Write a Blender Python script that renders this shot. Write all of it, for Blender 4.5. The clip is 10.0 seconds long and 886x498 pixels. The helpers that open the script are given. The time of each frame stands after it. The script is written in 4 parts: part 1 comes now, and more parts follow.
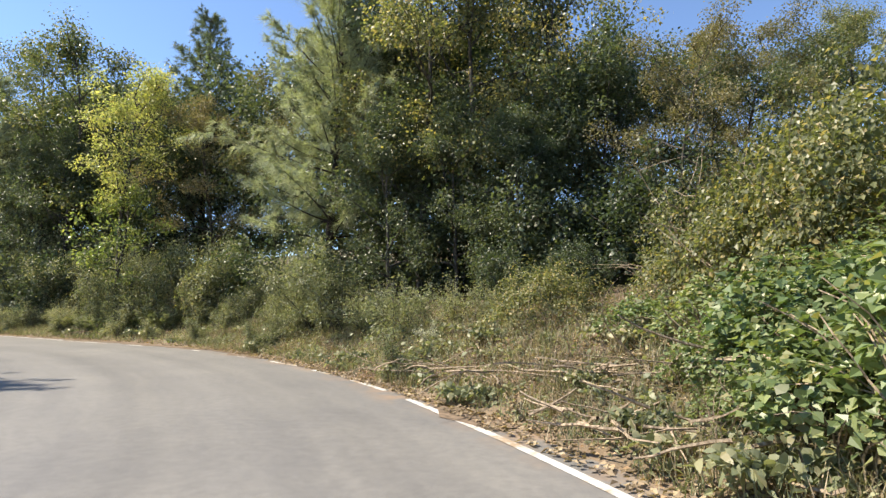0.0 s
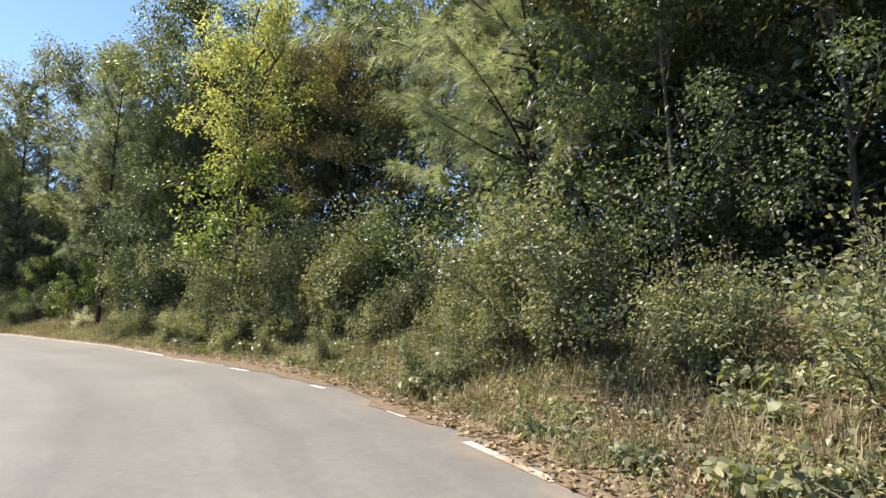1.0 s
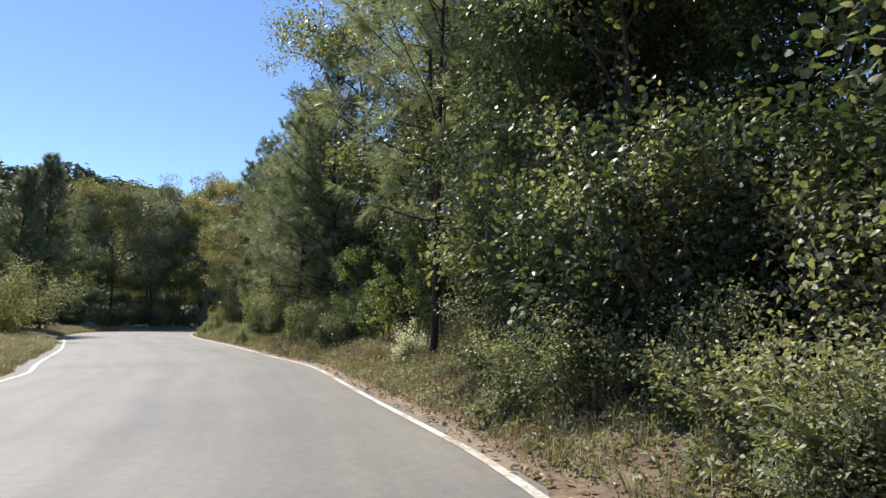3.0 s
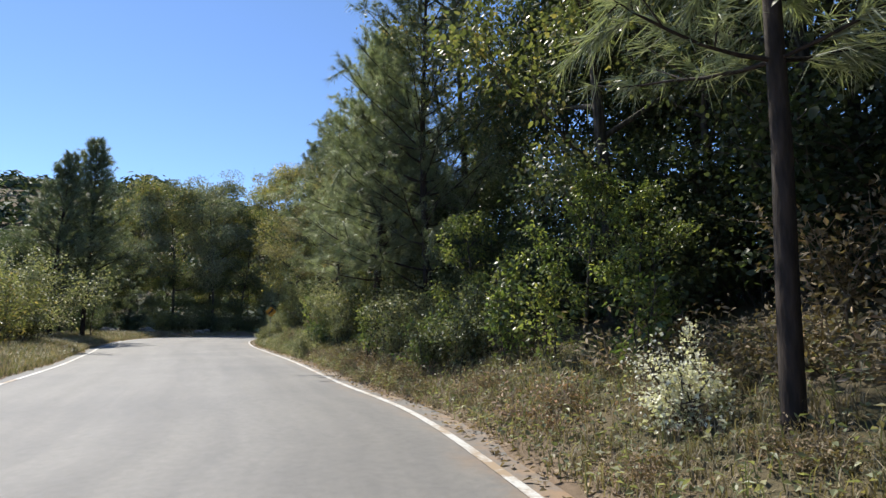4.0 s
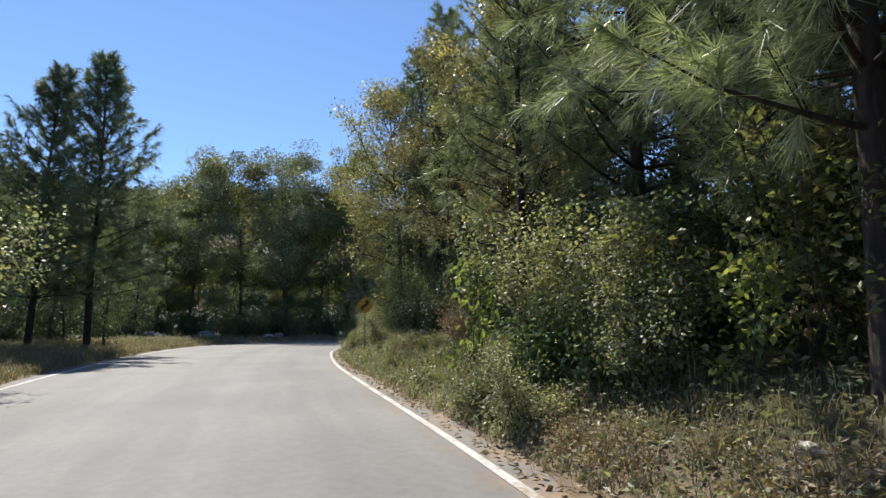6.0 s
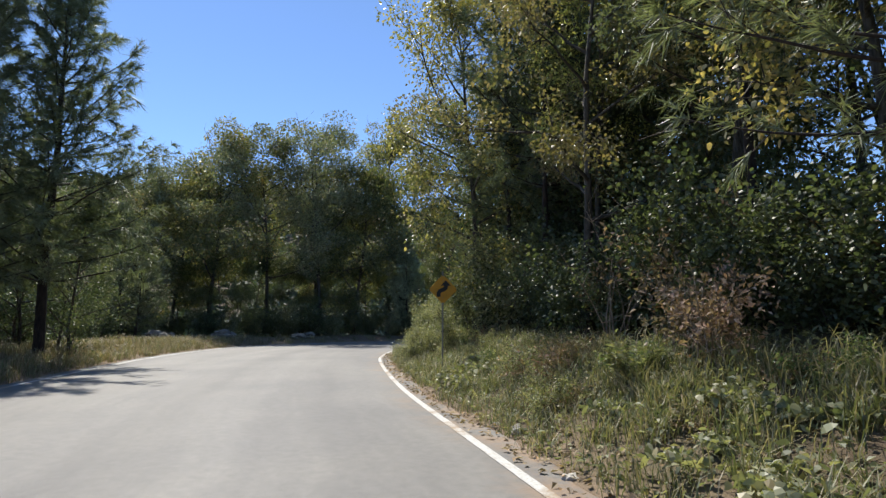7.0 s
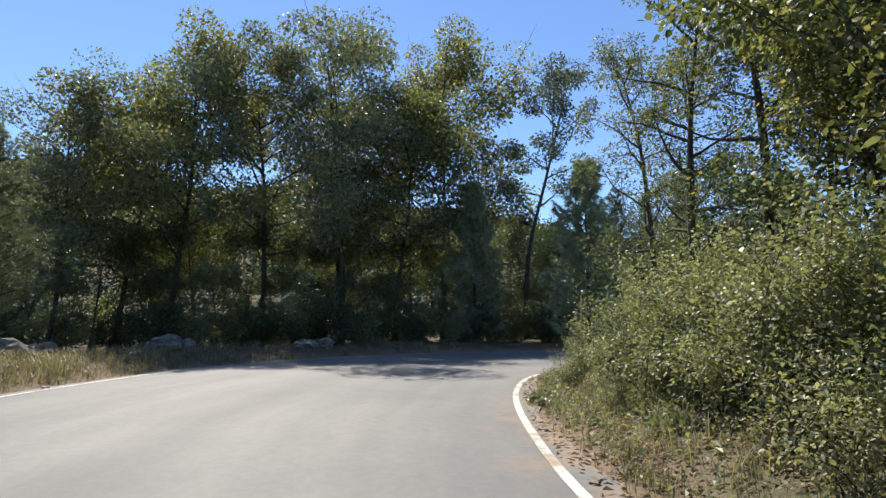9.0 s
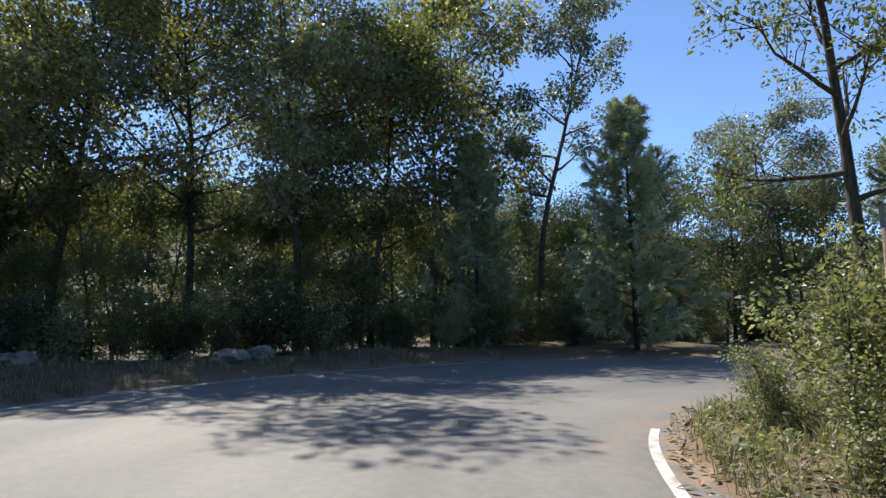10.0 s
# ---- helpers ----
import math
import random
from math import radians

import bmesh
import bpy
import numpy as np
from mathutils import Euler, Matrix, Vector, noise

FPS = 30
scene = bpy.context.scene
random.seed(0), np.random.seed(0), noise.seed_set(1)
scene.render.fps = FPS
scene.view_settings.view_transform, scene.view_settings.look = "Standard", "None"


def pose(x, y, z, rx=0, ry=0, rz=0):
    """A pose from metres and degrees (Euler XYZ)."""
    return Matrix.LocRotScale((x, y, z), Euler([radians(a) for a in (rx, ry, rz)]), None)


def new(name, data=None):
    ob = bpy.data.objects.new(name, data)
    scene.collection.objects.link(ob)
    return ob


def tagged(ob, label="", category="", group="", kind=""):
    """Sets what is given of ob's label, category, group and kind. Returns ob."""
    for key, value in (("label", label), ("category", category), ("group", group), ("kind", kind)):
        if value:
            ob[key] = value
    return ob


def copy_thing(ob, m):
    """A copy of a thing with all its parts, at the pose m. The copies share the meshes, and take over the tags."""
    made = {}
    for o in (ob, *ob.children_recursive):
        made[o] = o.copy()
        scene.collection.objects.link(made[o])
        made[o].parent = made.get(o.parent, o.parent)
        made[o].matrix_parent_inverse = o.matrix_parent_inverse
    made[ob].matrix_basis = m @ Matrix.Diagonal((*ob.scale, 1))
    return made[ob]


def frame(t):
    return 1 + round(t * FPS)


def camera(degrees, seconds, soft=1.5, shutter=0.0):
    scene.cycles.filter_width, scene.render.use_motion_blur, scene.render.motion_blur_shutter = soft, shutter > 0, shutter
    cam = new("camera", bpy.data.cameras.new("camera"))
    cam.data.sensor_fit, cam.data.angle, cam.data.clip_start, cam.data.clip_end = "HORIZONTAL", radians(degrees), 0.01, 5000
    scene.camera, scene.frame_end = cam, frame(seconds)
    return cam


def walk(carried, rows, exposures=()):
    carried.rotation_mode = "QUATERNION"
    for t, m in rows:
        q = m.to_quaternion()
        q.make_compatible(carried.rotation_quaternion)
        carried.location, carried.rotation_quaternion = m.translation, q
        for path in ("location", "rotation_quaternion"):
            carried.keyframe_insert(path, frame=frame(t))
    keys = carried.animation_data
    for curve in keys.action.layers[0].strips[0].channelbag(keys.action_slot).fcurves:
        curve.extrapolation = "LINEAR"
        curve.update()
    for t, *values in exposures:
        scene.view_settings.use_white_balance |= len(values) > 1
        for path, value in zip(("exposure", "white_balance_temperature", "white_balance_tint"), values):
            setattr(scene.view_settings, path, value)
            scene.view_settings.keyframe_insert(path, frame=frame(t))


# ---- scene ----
cam = camera(77.9, 10.0, soft=1.4)

# seconds, x, y, z, yaw, pitch, roll
PATH = [
    (0.0, 0.000, 0.000, 1.205, 0.00, 6.27, 0.55), (0.5, -1.103, 3.826, 1.190, 6.89, 6.24, 0.55),
    (1.0, -2.764, 7.446, 1.195, 14.66, 6.45, 0.52), (1.5, -5.003, 10.703, 1.199, 22.88, 6.75, 0.49),
    (2.0, -7.736, 13.492, 1.197, 31.08, 7.14, 0.41), (2.5, -10.835, 15.856, 1.198, 38.64, 7.32, 0.39),
    (3.0, -14.099, 17.914, 1.195, 44.90, 7.54, 0.41), (3.5, -17.402, 19.777, 1.207, 48.66, 7.95, 0.45),
    (4.0, -20.765, 21.355, 1.205, 51.31, 7.99, 0.42), (4.5, -24.160, 22.705, 1.195, 53.46, 7.98, 0.24),
    (5.0, -27.673, 23.954, 1.193, 55.55, 8.05, 0.13), (5.5, -31.145, 25.140, 1.195, 57.57, 7.99, 0.03),
    (6.0, -34.604, 26.215, 1.205, 59.10, 8.10, 0.10), (6.5, -38.229, 27.213, 1.198, 60.79, 7.97, 0.15),
    (7.0, -41.978, 28.223, 1.193, 62.26, 7.89, 0.09), (7.5, -45.914, 29.325, 1.205, 63.53, 7.88, -0.18),
    (8.0, -49.799, 30.460, 1.202, 64.61, 7.94, -0.33), (8.5, -53.565, 31.616, 1.206, 65.38, 7.96, -0.19),
    (9.0, -57.216, 32.842, 1.204, 65.55, 7.96, -0.02), (9.5, -60.769, 34.234, 1.196, 65.29, 7.93, -0.25),
    (10.0, -64.170, 35.834, 1.198, 64.32, 7.90, -0.80),
]
walk(cam, [(t, pose(x, y, z, 90 + pitch, -roll, yaw)) for t, x, y, z, yaw, pitch, roll in PATH],
     exposures=[(0.0, 1.06, 6800, 10), (1.5, 1.08, 6650, 10), (2.0, 0.88, 6500, 10), (2.5, 0.70, 6400, 10), (4.0, 0.45, 6150, 10), (7.0, 0.45, 6150, 10), (8.5, 0.55, 6200, 10), (10.0, 0.60, 6250, 10)])

# ---- sky and sun ----
SUN_EL, SUN_AZ = radians(54), radians(89)  # azimuth counted to the left of +y
world = bpy.data.worlds.new("sky")
scene.world = world
world.use_nodes = True
sky = world.node_tree.nodes.new("ShaderNodeTexSky")
sky.sky_type, sky.sun_disc = "NISHITA", False
sky.sun_elevation, sky.sun_rotation = SUN_EL, 2 * math.pi - SUN_AZ
sky.altitude, sky.air_density, sky.dust_density, sky.ozone_density = 2500, 1.0, 0.2, 4.0
back = world.node_tree.nodes["Background"]
world.node_tree.links.new(sky.outputs[0], back.inputs[0])
back.inputs[1].default_value = 0.145
lamp = bpy.data.lights.new("sun", "SUN")
lamp.energy, lamp.angle, lamp.color = 5.0, radians(0.55), (1.0, 0.91, 0.76)
sun = new("sun", lamp)
sun_way = Vector((-math.sin(SUN_AZ) * math.cos(SUN_EL), math.cos(SUN_AZ) * math.cos(SUN_EL), math.sin(SUN_EL)))
sun.rotation_euler = sun_way.to_track_quat("Z", "Y").to_euler()
sun.location = sun_way * 60


# ---- materials ----
def material(name):
    m = bpy.data.materials.new(name)
    m.use_nodes = True
    n = m.node_tree.nodes
    return m, n, m.node_tree.links.new, n["Principled BSDF"]


def noise_node(n, link, scale, detail=4, rough=0.6, coords="Object"):
    tc = n.new("ShaderNodeTexCoord")
    t = n.new("ShaderNodeTexNoise")
    t.inputs["Scale"].default_value, t.inputs["Detail"].default_value, t.inputs["Roughness"].default_value = scale, detail, rough
    link(tc.outputs[coords], t.inputs["Vector"])
    return t


def ramp(n, link, source, stops):
    r = n.new("ShaderNodeValToRGB")
    while len(r.color_ramp.elements) < len(stops):
        r.color_ramp.elements.new(0.5)
    for e, (p, c) in zip(r.color_ramp.elements, stops):
        e.position, e.color = p, (*c, 1)
    link(source, r.inputs[0])
    return r


def mixed(n, link, factor, a, b, how="MIX"):
    m = n.new("ShaderNodeMix")
    m.data_type, m.blend_type = "RGBA", how
    for sock, v in ((m.inputs[0], factor), (m.inputs[6], a), (m.inputs[7], b)):
        if isinstance(v, (int, float)):
            sock.default_value = v
        elif isinstance(v, tuple):
            sock.default_value = (*v, 1)
        else:
            link(v, sock)
    return m.outputs[2]


def bump(n, link, height, strength, distance, bsdf):
    b = n.new("ShaderNodeBump")
    b.inputs["Strength"].default_value, b.inputs["Distance"].default_value = strength, distance
    link(height, b.inputs["Height"])
    link(b.outputs[0], bsdf.inputs["Normal"])


def leaf_material(name, stops, through_light=0.45, gloss=0.42, spec=0.5):
    """Leaves: each one its own tone out of the ramp, each plant a little lighter or darker; some light passes through."""
    m, n, link, bsdf = material(name)
    geo = n.new("ShaderNodeNewGeometry")
    info = n.new("ShaderNodeObjectInfo")
    r = ramp(n, link, geo.outputs["Random Per Island"], stops)
    patch = noise_node(n, link, 0.9, 2)
    tone = ramp(n, link, patch.outputs[0], [(0.3, (0.72, 0.72, 0.72)), (0.7, (1.2, 1.2, 1.1))])
    c = mixed(n, link, 1.0, r.outputs[0], tone.outputs[0], "MULTIPLY")
    hue = n.new("ShaderNodeHueSaturation")
    link(c, hue.inputs["Color"])
    rng_map = n.new("ShaderNodeMapRange")
    rng_map.inputs[3].default_value, rng_map.inputs[4].default_value = 0.86, 1.5
    link(info.outputs["Random"], rng_map.inputs[0])
    link(rng_map.outputs[0], hue.inputs["Value"])
    hue.inputs["Saturation"].default_value = 0.72
    hue_map = n.new("ShaderNodeMapRange")
    hue_map.inputs[3].default_value, hue_map.inputs[4].default_value = 0.528, 0.48
    link(info.outputs["Random"], hue_map.inputs[0])
    link(hue_map.outputs[0], hue.inputs["Hue"])
    link(hue.outputs[0], bsdf.inputs["Base Color"])
    bsdf.inputs["Roughness"].default_value = gloss
    bsdf.inputs["Specular IOR Level"].default_value = spec
    tr = n.new("ShaderNodeBsdfTranslucent")
    warm = mixed(n, link, 1.0, hue.outputs[0], (1.25, 1.3, 0.6), "MULTIPLY")
    link(warm, tr.inputs[0])
    mix = n.new("ShaderNodeMixShader")
    mix.inputs[0].default_value = through_light
    link(bsdf.outputs[0], mix.inputs[1])
    link(tr.outputs[0], mix.inputs[2])
    link(mix.outputs[0], n["Material Output"].inputs[0])
    return m


LEAF_OLIVE = leaf_material("olive leaf", [(0.0, (0.068, 0.088, 0.024)), (0.45, (0.128, 0.151, 0.041)), (0.8, (0.196, 0.203, 0.061)), (0.95, (0.324, 0.243, 0.054))])
# dark green leaves; the low tone also stands in for deep shade in the wood
LEAF_DARK_SHADE = leaf_material("dark green leaf toned for wood shade", [(0.0, (0.044, 0.072, 0.030)), (0.6, (0.084, 0.122, 0.052)), (1.0, (0.122, 0.140, 0.058))], 0.40)
LEAF_YELLOW = leaf_material("yellow autumn leaf", [(0.0, (0.14, 0.18, 0.04)), (0.4, (0.32, 0.35, 0.06)), (0.8, (0.52, 0.50, 0.08)), (1.0, (0.46, 0.36, 0.06))], 0.42)
LEAF_GOLD = leaf_material("golden autumn leaf", [(0.0, (0.11, 0.125, 0.03)), (0.35, (0.24, 0.21, 0.05)), (0.7, (0.46, 0.32, 0.05)), (1.0, (0.20, 0.20, 0.05))], 0.42)
LEAF_RUST = leaf_material("rusty oak leaf", [(0.0, (0.108, 0.108, 0.030)), (0.4, (0.18, 0.16, 0.05)), (0.75, (0.25, 0.185, 0.065)), (1.0, (0.15, 0.14, 0.04))], 0.36)
LEAF_VINE = leaf_material("bright vine leaf", [(0.0, (0.062, 0.112, 0.022)), (0.5, (0.118, 0.186, 0.040)), (0.85, (0.20, 0.252, 0.060)), (1.0, (0.25, 0.22, 0.055))], 0.38, 0.4)
LEAF_SHRUB = leaf_material("grey-green shrub leaf", [(0.0, (0.105, 0.132, 0.060)), (0.5, (0.208, 0.23, 0.108)), (0.85, (0.32, 0.32, 0.165)), (1.0, (0.27, 0.22, 0.09))], 0.38, 0.44, 0.4)
LEAF_LIME = leaf_material("lime sapling leaf", [(0.0, (0.076, 0.128, 0.021)), (0.5, (0.145, 0.204, 0.034)), (1.0, (0.30, 0.31, 0.05))], 0.5, 0.35)
LEAF_DRY = leaf_material("dry leaf", [(0.0, (0.12, 0.075, 0.04)), (0.5, (0.26, 0.165, 0.085)), (0.85, (0.38, 0.26, 0.14)), (1.0, (0.42, 0.20, 0.07))], 0.2, 0.6, 0.3)
NEEDLE = leaf_material("pine needle", [(0.0, (0.085, 0.115, 0.058)), (0.6, (0.17, 0.21, 0.115)), (1.0, (0.22, 0.24, 0.14))], 0.32, 0.45, 0.4)
NEEDLE_PALE = leaf_material("silvery pine needle", [(0.0, (0.15, 0.19, 0.115)), (0.6, (0.27, 0.32, 0.20)), (1.0, (0.35, 0.38, 0.25))], 0.32, 0.42, 0.5)
GRASS = leaf_material("grass blade", [(0.0, (0.08, 0.11, 0.042)), (0.45, (0.135, 0.155, 0.062)), (0.75, (0.24, 0.21, 0.11)), (1.0, (0.34, 0.28, 0.17))], 0.3, 0.5, 0.3)
STRAW = leaf_material("dry straw blade", [(0.0, (0.11, 0.088, 0.044)), (0.3, (0.18, 0.13, 0.07)), (0.7, (0.27, 0.195, 0.11)), (1.0, (0.37, 0.27, 0.165))], 0.3, 0.5, 0.3)
LEAF_PALE = leaf_material("pale seed head", [(0.0, (0.30, 0.30, 0.22)), (0.5, (0.55, 0.54, 0.46)), (1.0, (0.72, 0.70, 0.64))], 0.3, 0.6, 0.3)
LEAF_GREY = leaf_material("grey-green tree leaf", [(0.0, (0.072, 0.098, 0.052)), (0.5, (0.135, 0.162, 0.090)), (0.85, (0.20, 0.21, 0.12)), (1.0, (0.25, 0.20, 0.10))], 0.36)
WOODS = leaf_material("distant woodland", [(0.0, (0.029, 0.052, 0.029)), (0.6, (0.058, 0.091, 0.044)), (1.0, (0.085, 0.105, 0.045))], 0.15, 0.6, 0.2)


def bark_material(name, dark, light, scale):
    m, n, link, bsdf = material(name)
    tc = n.new("ShaderNodeTexCoord")
    mp = n.new("ShaderNodeMapping")
    mp.inputs["Scale"].default_value = (1, 1, 0.22)
    link(tc.outputs["Object"], mp.inputs[0])
    t = n.new("ShaderNodeTexNoise")
    t.inputs["Scale"].default_value, t.inputs["Detail"].default_value = scale, 6
    link(mp.outputs[0], t.inputs["Vector"])
    r = ramp(n, link, t.outputs[0], [(0.35, dark), (0.65, light)])
    link(r.outputs[0], bsdf.inputs["Base Color"])
    bsdf.inputs["Roughness"].default_value = 0.9
    bump(n, link, t.outputs[0], 0.8, 0.03, bsdf)
    return m


BARK_PINE = bark_material("pine bark", (0.016, 0.012, 0.010), (0.055, 0.038, 0.029), 16)
BARK_OAK = bark_material("oak bark", (0.03, 0.026, 0.021), (0.115, 0.10, 0.08), 20)
BARK_DRY = bark_material("dry stick bark", (0.16, 0.12, 0.08), (0.40, 0.32, 0.23), 30)


def asphalt_material():
    m, n, link, bsdf = material("worn grey asphalt")
    fine = noise_node(n, link, 160, 3, 0.7)
    broad = noise_node(n, link, 0.35, 5, 0.6)
    grain = ramp(n, link, fine.outputs[0], [(0.3, (0.118, 0.116, 0.113)), (0.7, (0.205, 0.202, 0.197))])
    patch = ramp(n, link, broad.outputs[0], [(0.3, (0.80, 0.80, 0.82)), (0.7, (1.14, 1.12, 1.08))])
    c = mixed(n, link, 1.0, grain.outputs[0], patch.outputs[0], "MULTIPLY")
    uv = n.new("ShaderNodeUVMap")
    sep = n.new("ShaderNodeSeparateXYZ")
    link(uv.outputs[0], sep.inputs[0])
    # polished wheel tracks, and reddish soil washed onto the edge
    tracks = ramp(n, link, sep.outputs[0], [(0.0, (0.9, 0.9, 0.9)), (0.12, (1.08, 1.08, 1.08)), (0.26, (0.97, 0.97, 0.97)), (0.40, (1.08, 1.08, 1.08)), (0.5, (0.9, 0.9, 0.9)),
                                            (0.62, (1.08, 1.08, 1.08)), (0.75, (0.97, 0.97, 0.97)), (0.9, (1.08, 1.08, 1.08))])
    c = mixed(n, link, 1.0, c, tracks.outputs[0], "MULTIPLY")
    mp = n.new("ShaderNodeMapping")
    mp.inputs["Scale"].default_value = (16, 0.9, 1)
    link(uv.outputs[0], mp.inputs[0])
    streak = n.new("ShaderNodeTexNoise")
    streak.inputs["Scale"].default_value, streak.inputs["Detail"].default_value = 1.0, 5
    link(mp.outputs[0], streak.inputs["Vector"])
    st = ramp(n, link, streak.outputs[0], [(0.3, (0.86, 0.86, 0.87)), (0.7, (1.12, 1.11, 1.09))])
    c = mixed(n, link, 1.0, c, st.outputs[0], "MULTIPLY")
    edge = ramp(n, link, sep.outputs[0], [(0.90, (0, 0, 0)), (1.0, (1, 1, 1))])
    spots = noise_node(n, link, 1.6, 5, 0.7)
    sp = ramp(n, link, spots.outputs[0], [(0.42, (0, 0, 0)), (0.62, (1, 1, 1))])
    f = mixed(n, link, 1.0, edge.outputs[0], sp.outputs[0], "MULTIPLY")
    c = mixed(n, link, f, c, (0.30, 0.20, 0.12))
    mid = noise_node(n, link, 9, 4, 0.7)
    md = ramp(n, link, mid.outputs[0], [(0.32, (0.87, 0.87, 0.88)), (0.68, (1.11, 1.11, 1.10))])
    c = mixed(n, link, 1.0, c, md.outputs[0], "MULTIPLY")
    link(c, bsdf.inputs["Base Color"])
    bsdf.inputs["Roughness"].default_value = 0.62
    bump(n, link, fine.outputs[0], 0.35, 0.006, bsdf)
    return m


ASPHALT = asphalt_material()


def paint_material():
    m, n, link, bsdf = material("worn white road paint")
    wear = noise_node(n, link, 1.1, 6, 0.75)
    fine = noise_node(n, link, 30, 4, 0.7)
    w = ramp(n, link, wear.outputs[0], [(0.50, (0, 0, 0)), (0.60, (1, 1, 1))])
    g = ramp(n, link, fine.outputs[0], [(0.30, (0.36, 0.355, 0.34)), (0.55, (0.60, 0.595, 0.57))])
    c = mixed(n, link, w.outputs[0], g.outputs[0], (0.33, 0.25, 0.17))
    link(c, bsdf.inputs["Base Color"])
    bsdf.inputs["Roughness"].default_value = 0.6
    return m


PAINT = paint_material()


def ground_material():
    m, n, link, bsdf = material("leafy soil and dry grass")
    big = noise_node(n, link, 0.25, 6, 0.65)
    mid = noise_node(n, link, 3.0, 6, 0.7)
    fine = noise_node(n, link, 40, 4, 0.7)
    a = ramp(n, link, mid.outputs[0], [(0.3, (0.055, 0.038, 0.026)), (0.5, (0.115, 0.080, 0.050)), (0.7, (0.18, 0.13, 0.08))])
    b = ramp(n, link, fine.outputs[0], [(0.3, (0.045, 0.05, 0.02)), (0.7, (0.12, 0.105, 0.05))])
    f = ramp(n, link, big.outputs[0], [(0.42, (0, 0, 0)), (0.6, (1, 1, 1))])
    c = mixed(n, link, f.outputs[0], a.outputs[0], b.outputs[0])
    near = n.new("ShaderNodeAttribute")
    near.attribute_name = "roadside"
    sand = ramp(n, link, mid.outputs[0], [(0.3, (0.17, 0.12, 0.08)), (0.7, (0.33, 0.24, 0.165))])
    c = mixed(n, link, near.outputs["Fac"], c, sand.outputs[0])
    link(c, bsdf.inputs["Base Color"])
    bsdf.inputs["Roughness"].default_value = 0.95
    bump(n, link, fine.outputs[0], 0.8, 0.03, bsdf)
    return m


SOIL = ground_material()


def plain(name, colour, rough=0.6, metal=0.0, var=0.12, scale=8):
    m, n, link, bsdf = material(name)
    t = noise_node(n, link, scale, 5)
    lo, hi = tuple(c * (1 - var) for c in colour), tuple(min(1, c * (1 + var)) for c in colour)
    r = ramp(n, link, t.outputs[0], [(0.3, lo), (0.7, hi)])
    link(r.outputs[0], bsdf.inputs["Base Color"])
    bsdf.inputs["Roughness"].default_value, bsdf.inputs["Metallic"].default_value = rough, metal
    return m


SIGN_YELLOW = plain("traffic sign yellow", (0.50, 0.25, 0.02), 0.5)
SIGN_BLACK = plain("sign black", (0.015, 0.015, 0.015), 0.5)
STEEL = plain("weathered galvanised steel", (0.20, 0.21, 0.20), 0.65, 0.4)
DIRT = plain("reddish shoulder soil", (0.150, 0.108, 0.072), 0.95, 0, 0.55, 11)
STONE_PALE = plain("pale broken limestone", (0.46, 0.43, 0.38), 0.9, 0, 0.3, 14)
STONE = plain("weathered grey limestone", (0.20, 0.19, 0.165), 0.95, 0, 0.5, 5)


# ---- road line and terrain ----
EDGE = [(1.0, -40), (3.0, -24), (3.7, -12), (3.3, -5), (2.4, 0), (1.2, 3.7), (-0.3, 7.1), (-2.4, 10.5), (-5.6, 14.5), (-9.6, 17.7), (-13.4, 19.6), (-17.0, 21.5),
        (-21.9, 23.7), (-26.95, 25.88), (-31.45, 27.08), (-38.7, 29.15), (-45.78, 30.93), (-52.1, 32.6), (-59.12, 34.92), (-62.6, 36.4), (-66.0, 38.3),
        (-68.6, 40.4), (-70.0, 42.7), (-69.9, 45.3), (-67.9, 47.6), (-63.5, 49.6), (-56, 51.6), (-40, 54), (-20, 56)]


def spline(points, step=0.4):
    p = np.array(points, float)
    p = np.vstack([2 * p[0] - p[1], p, 2 * p[-1] - p[-2]])
    out = []
    for i in range(1, len(p) - 2):
        k = max(2, int(np.linalg.norm(p[i + 1] - p[i]) / step))
        for u in np.linspace(0, 1, k, endpoint=False):
            a, b, c, d = p[i - 1:i + 3]
            out.append(0.5 * (2 * b + (c - a) * u + (2 * a - 5 * b + 4 * c - d) * u * u + (3 * b - a - 3 * c + d) * u ** 3))
    return np.array(out)


LINE = spline(EDGE)
WAY = np.gradient(LINE, axis=0)
WAY /= np.linalg.norm(WAY, axis=1)[:, None]
RIGHT = np.column_stack([WAY[:, 1], -WAY[:, 0]])
S = np.concatenate([[0], np.cumsum(np.linalg.norm(np.diff(LINE, axis=0), axis=1))])
S0 = S[np.argmin(np.linalg.norm(LINE - (1.2, 3.7), axis=1))]
S = S - S0  # zero beside the walk's start
WIDTH = np.interp(S, [-50, 38, 49, 58, 70, 76, 81, 87, 94, 104, 130], [6.15, 6.15, 6.5, 6.9, 7.9, 8.6, 9.4, 9.4, 8.4, 7.4, 7.0])


def along(s, d):
    """The place d metres to the right of the road's right line, s metres along it."""
    i = int(np.clip(np.searchsorted(S, s), 0, len(S) - 1))
    q = LINE[i] + RIGHT[i] * d
    return float(q[0]), float(q[1])


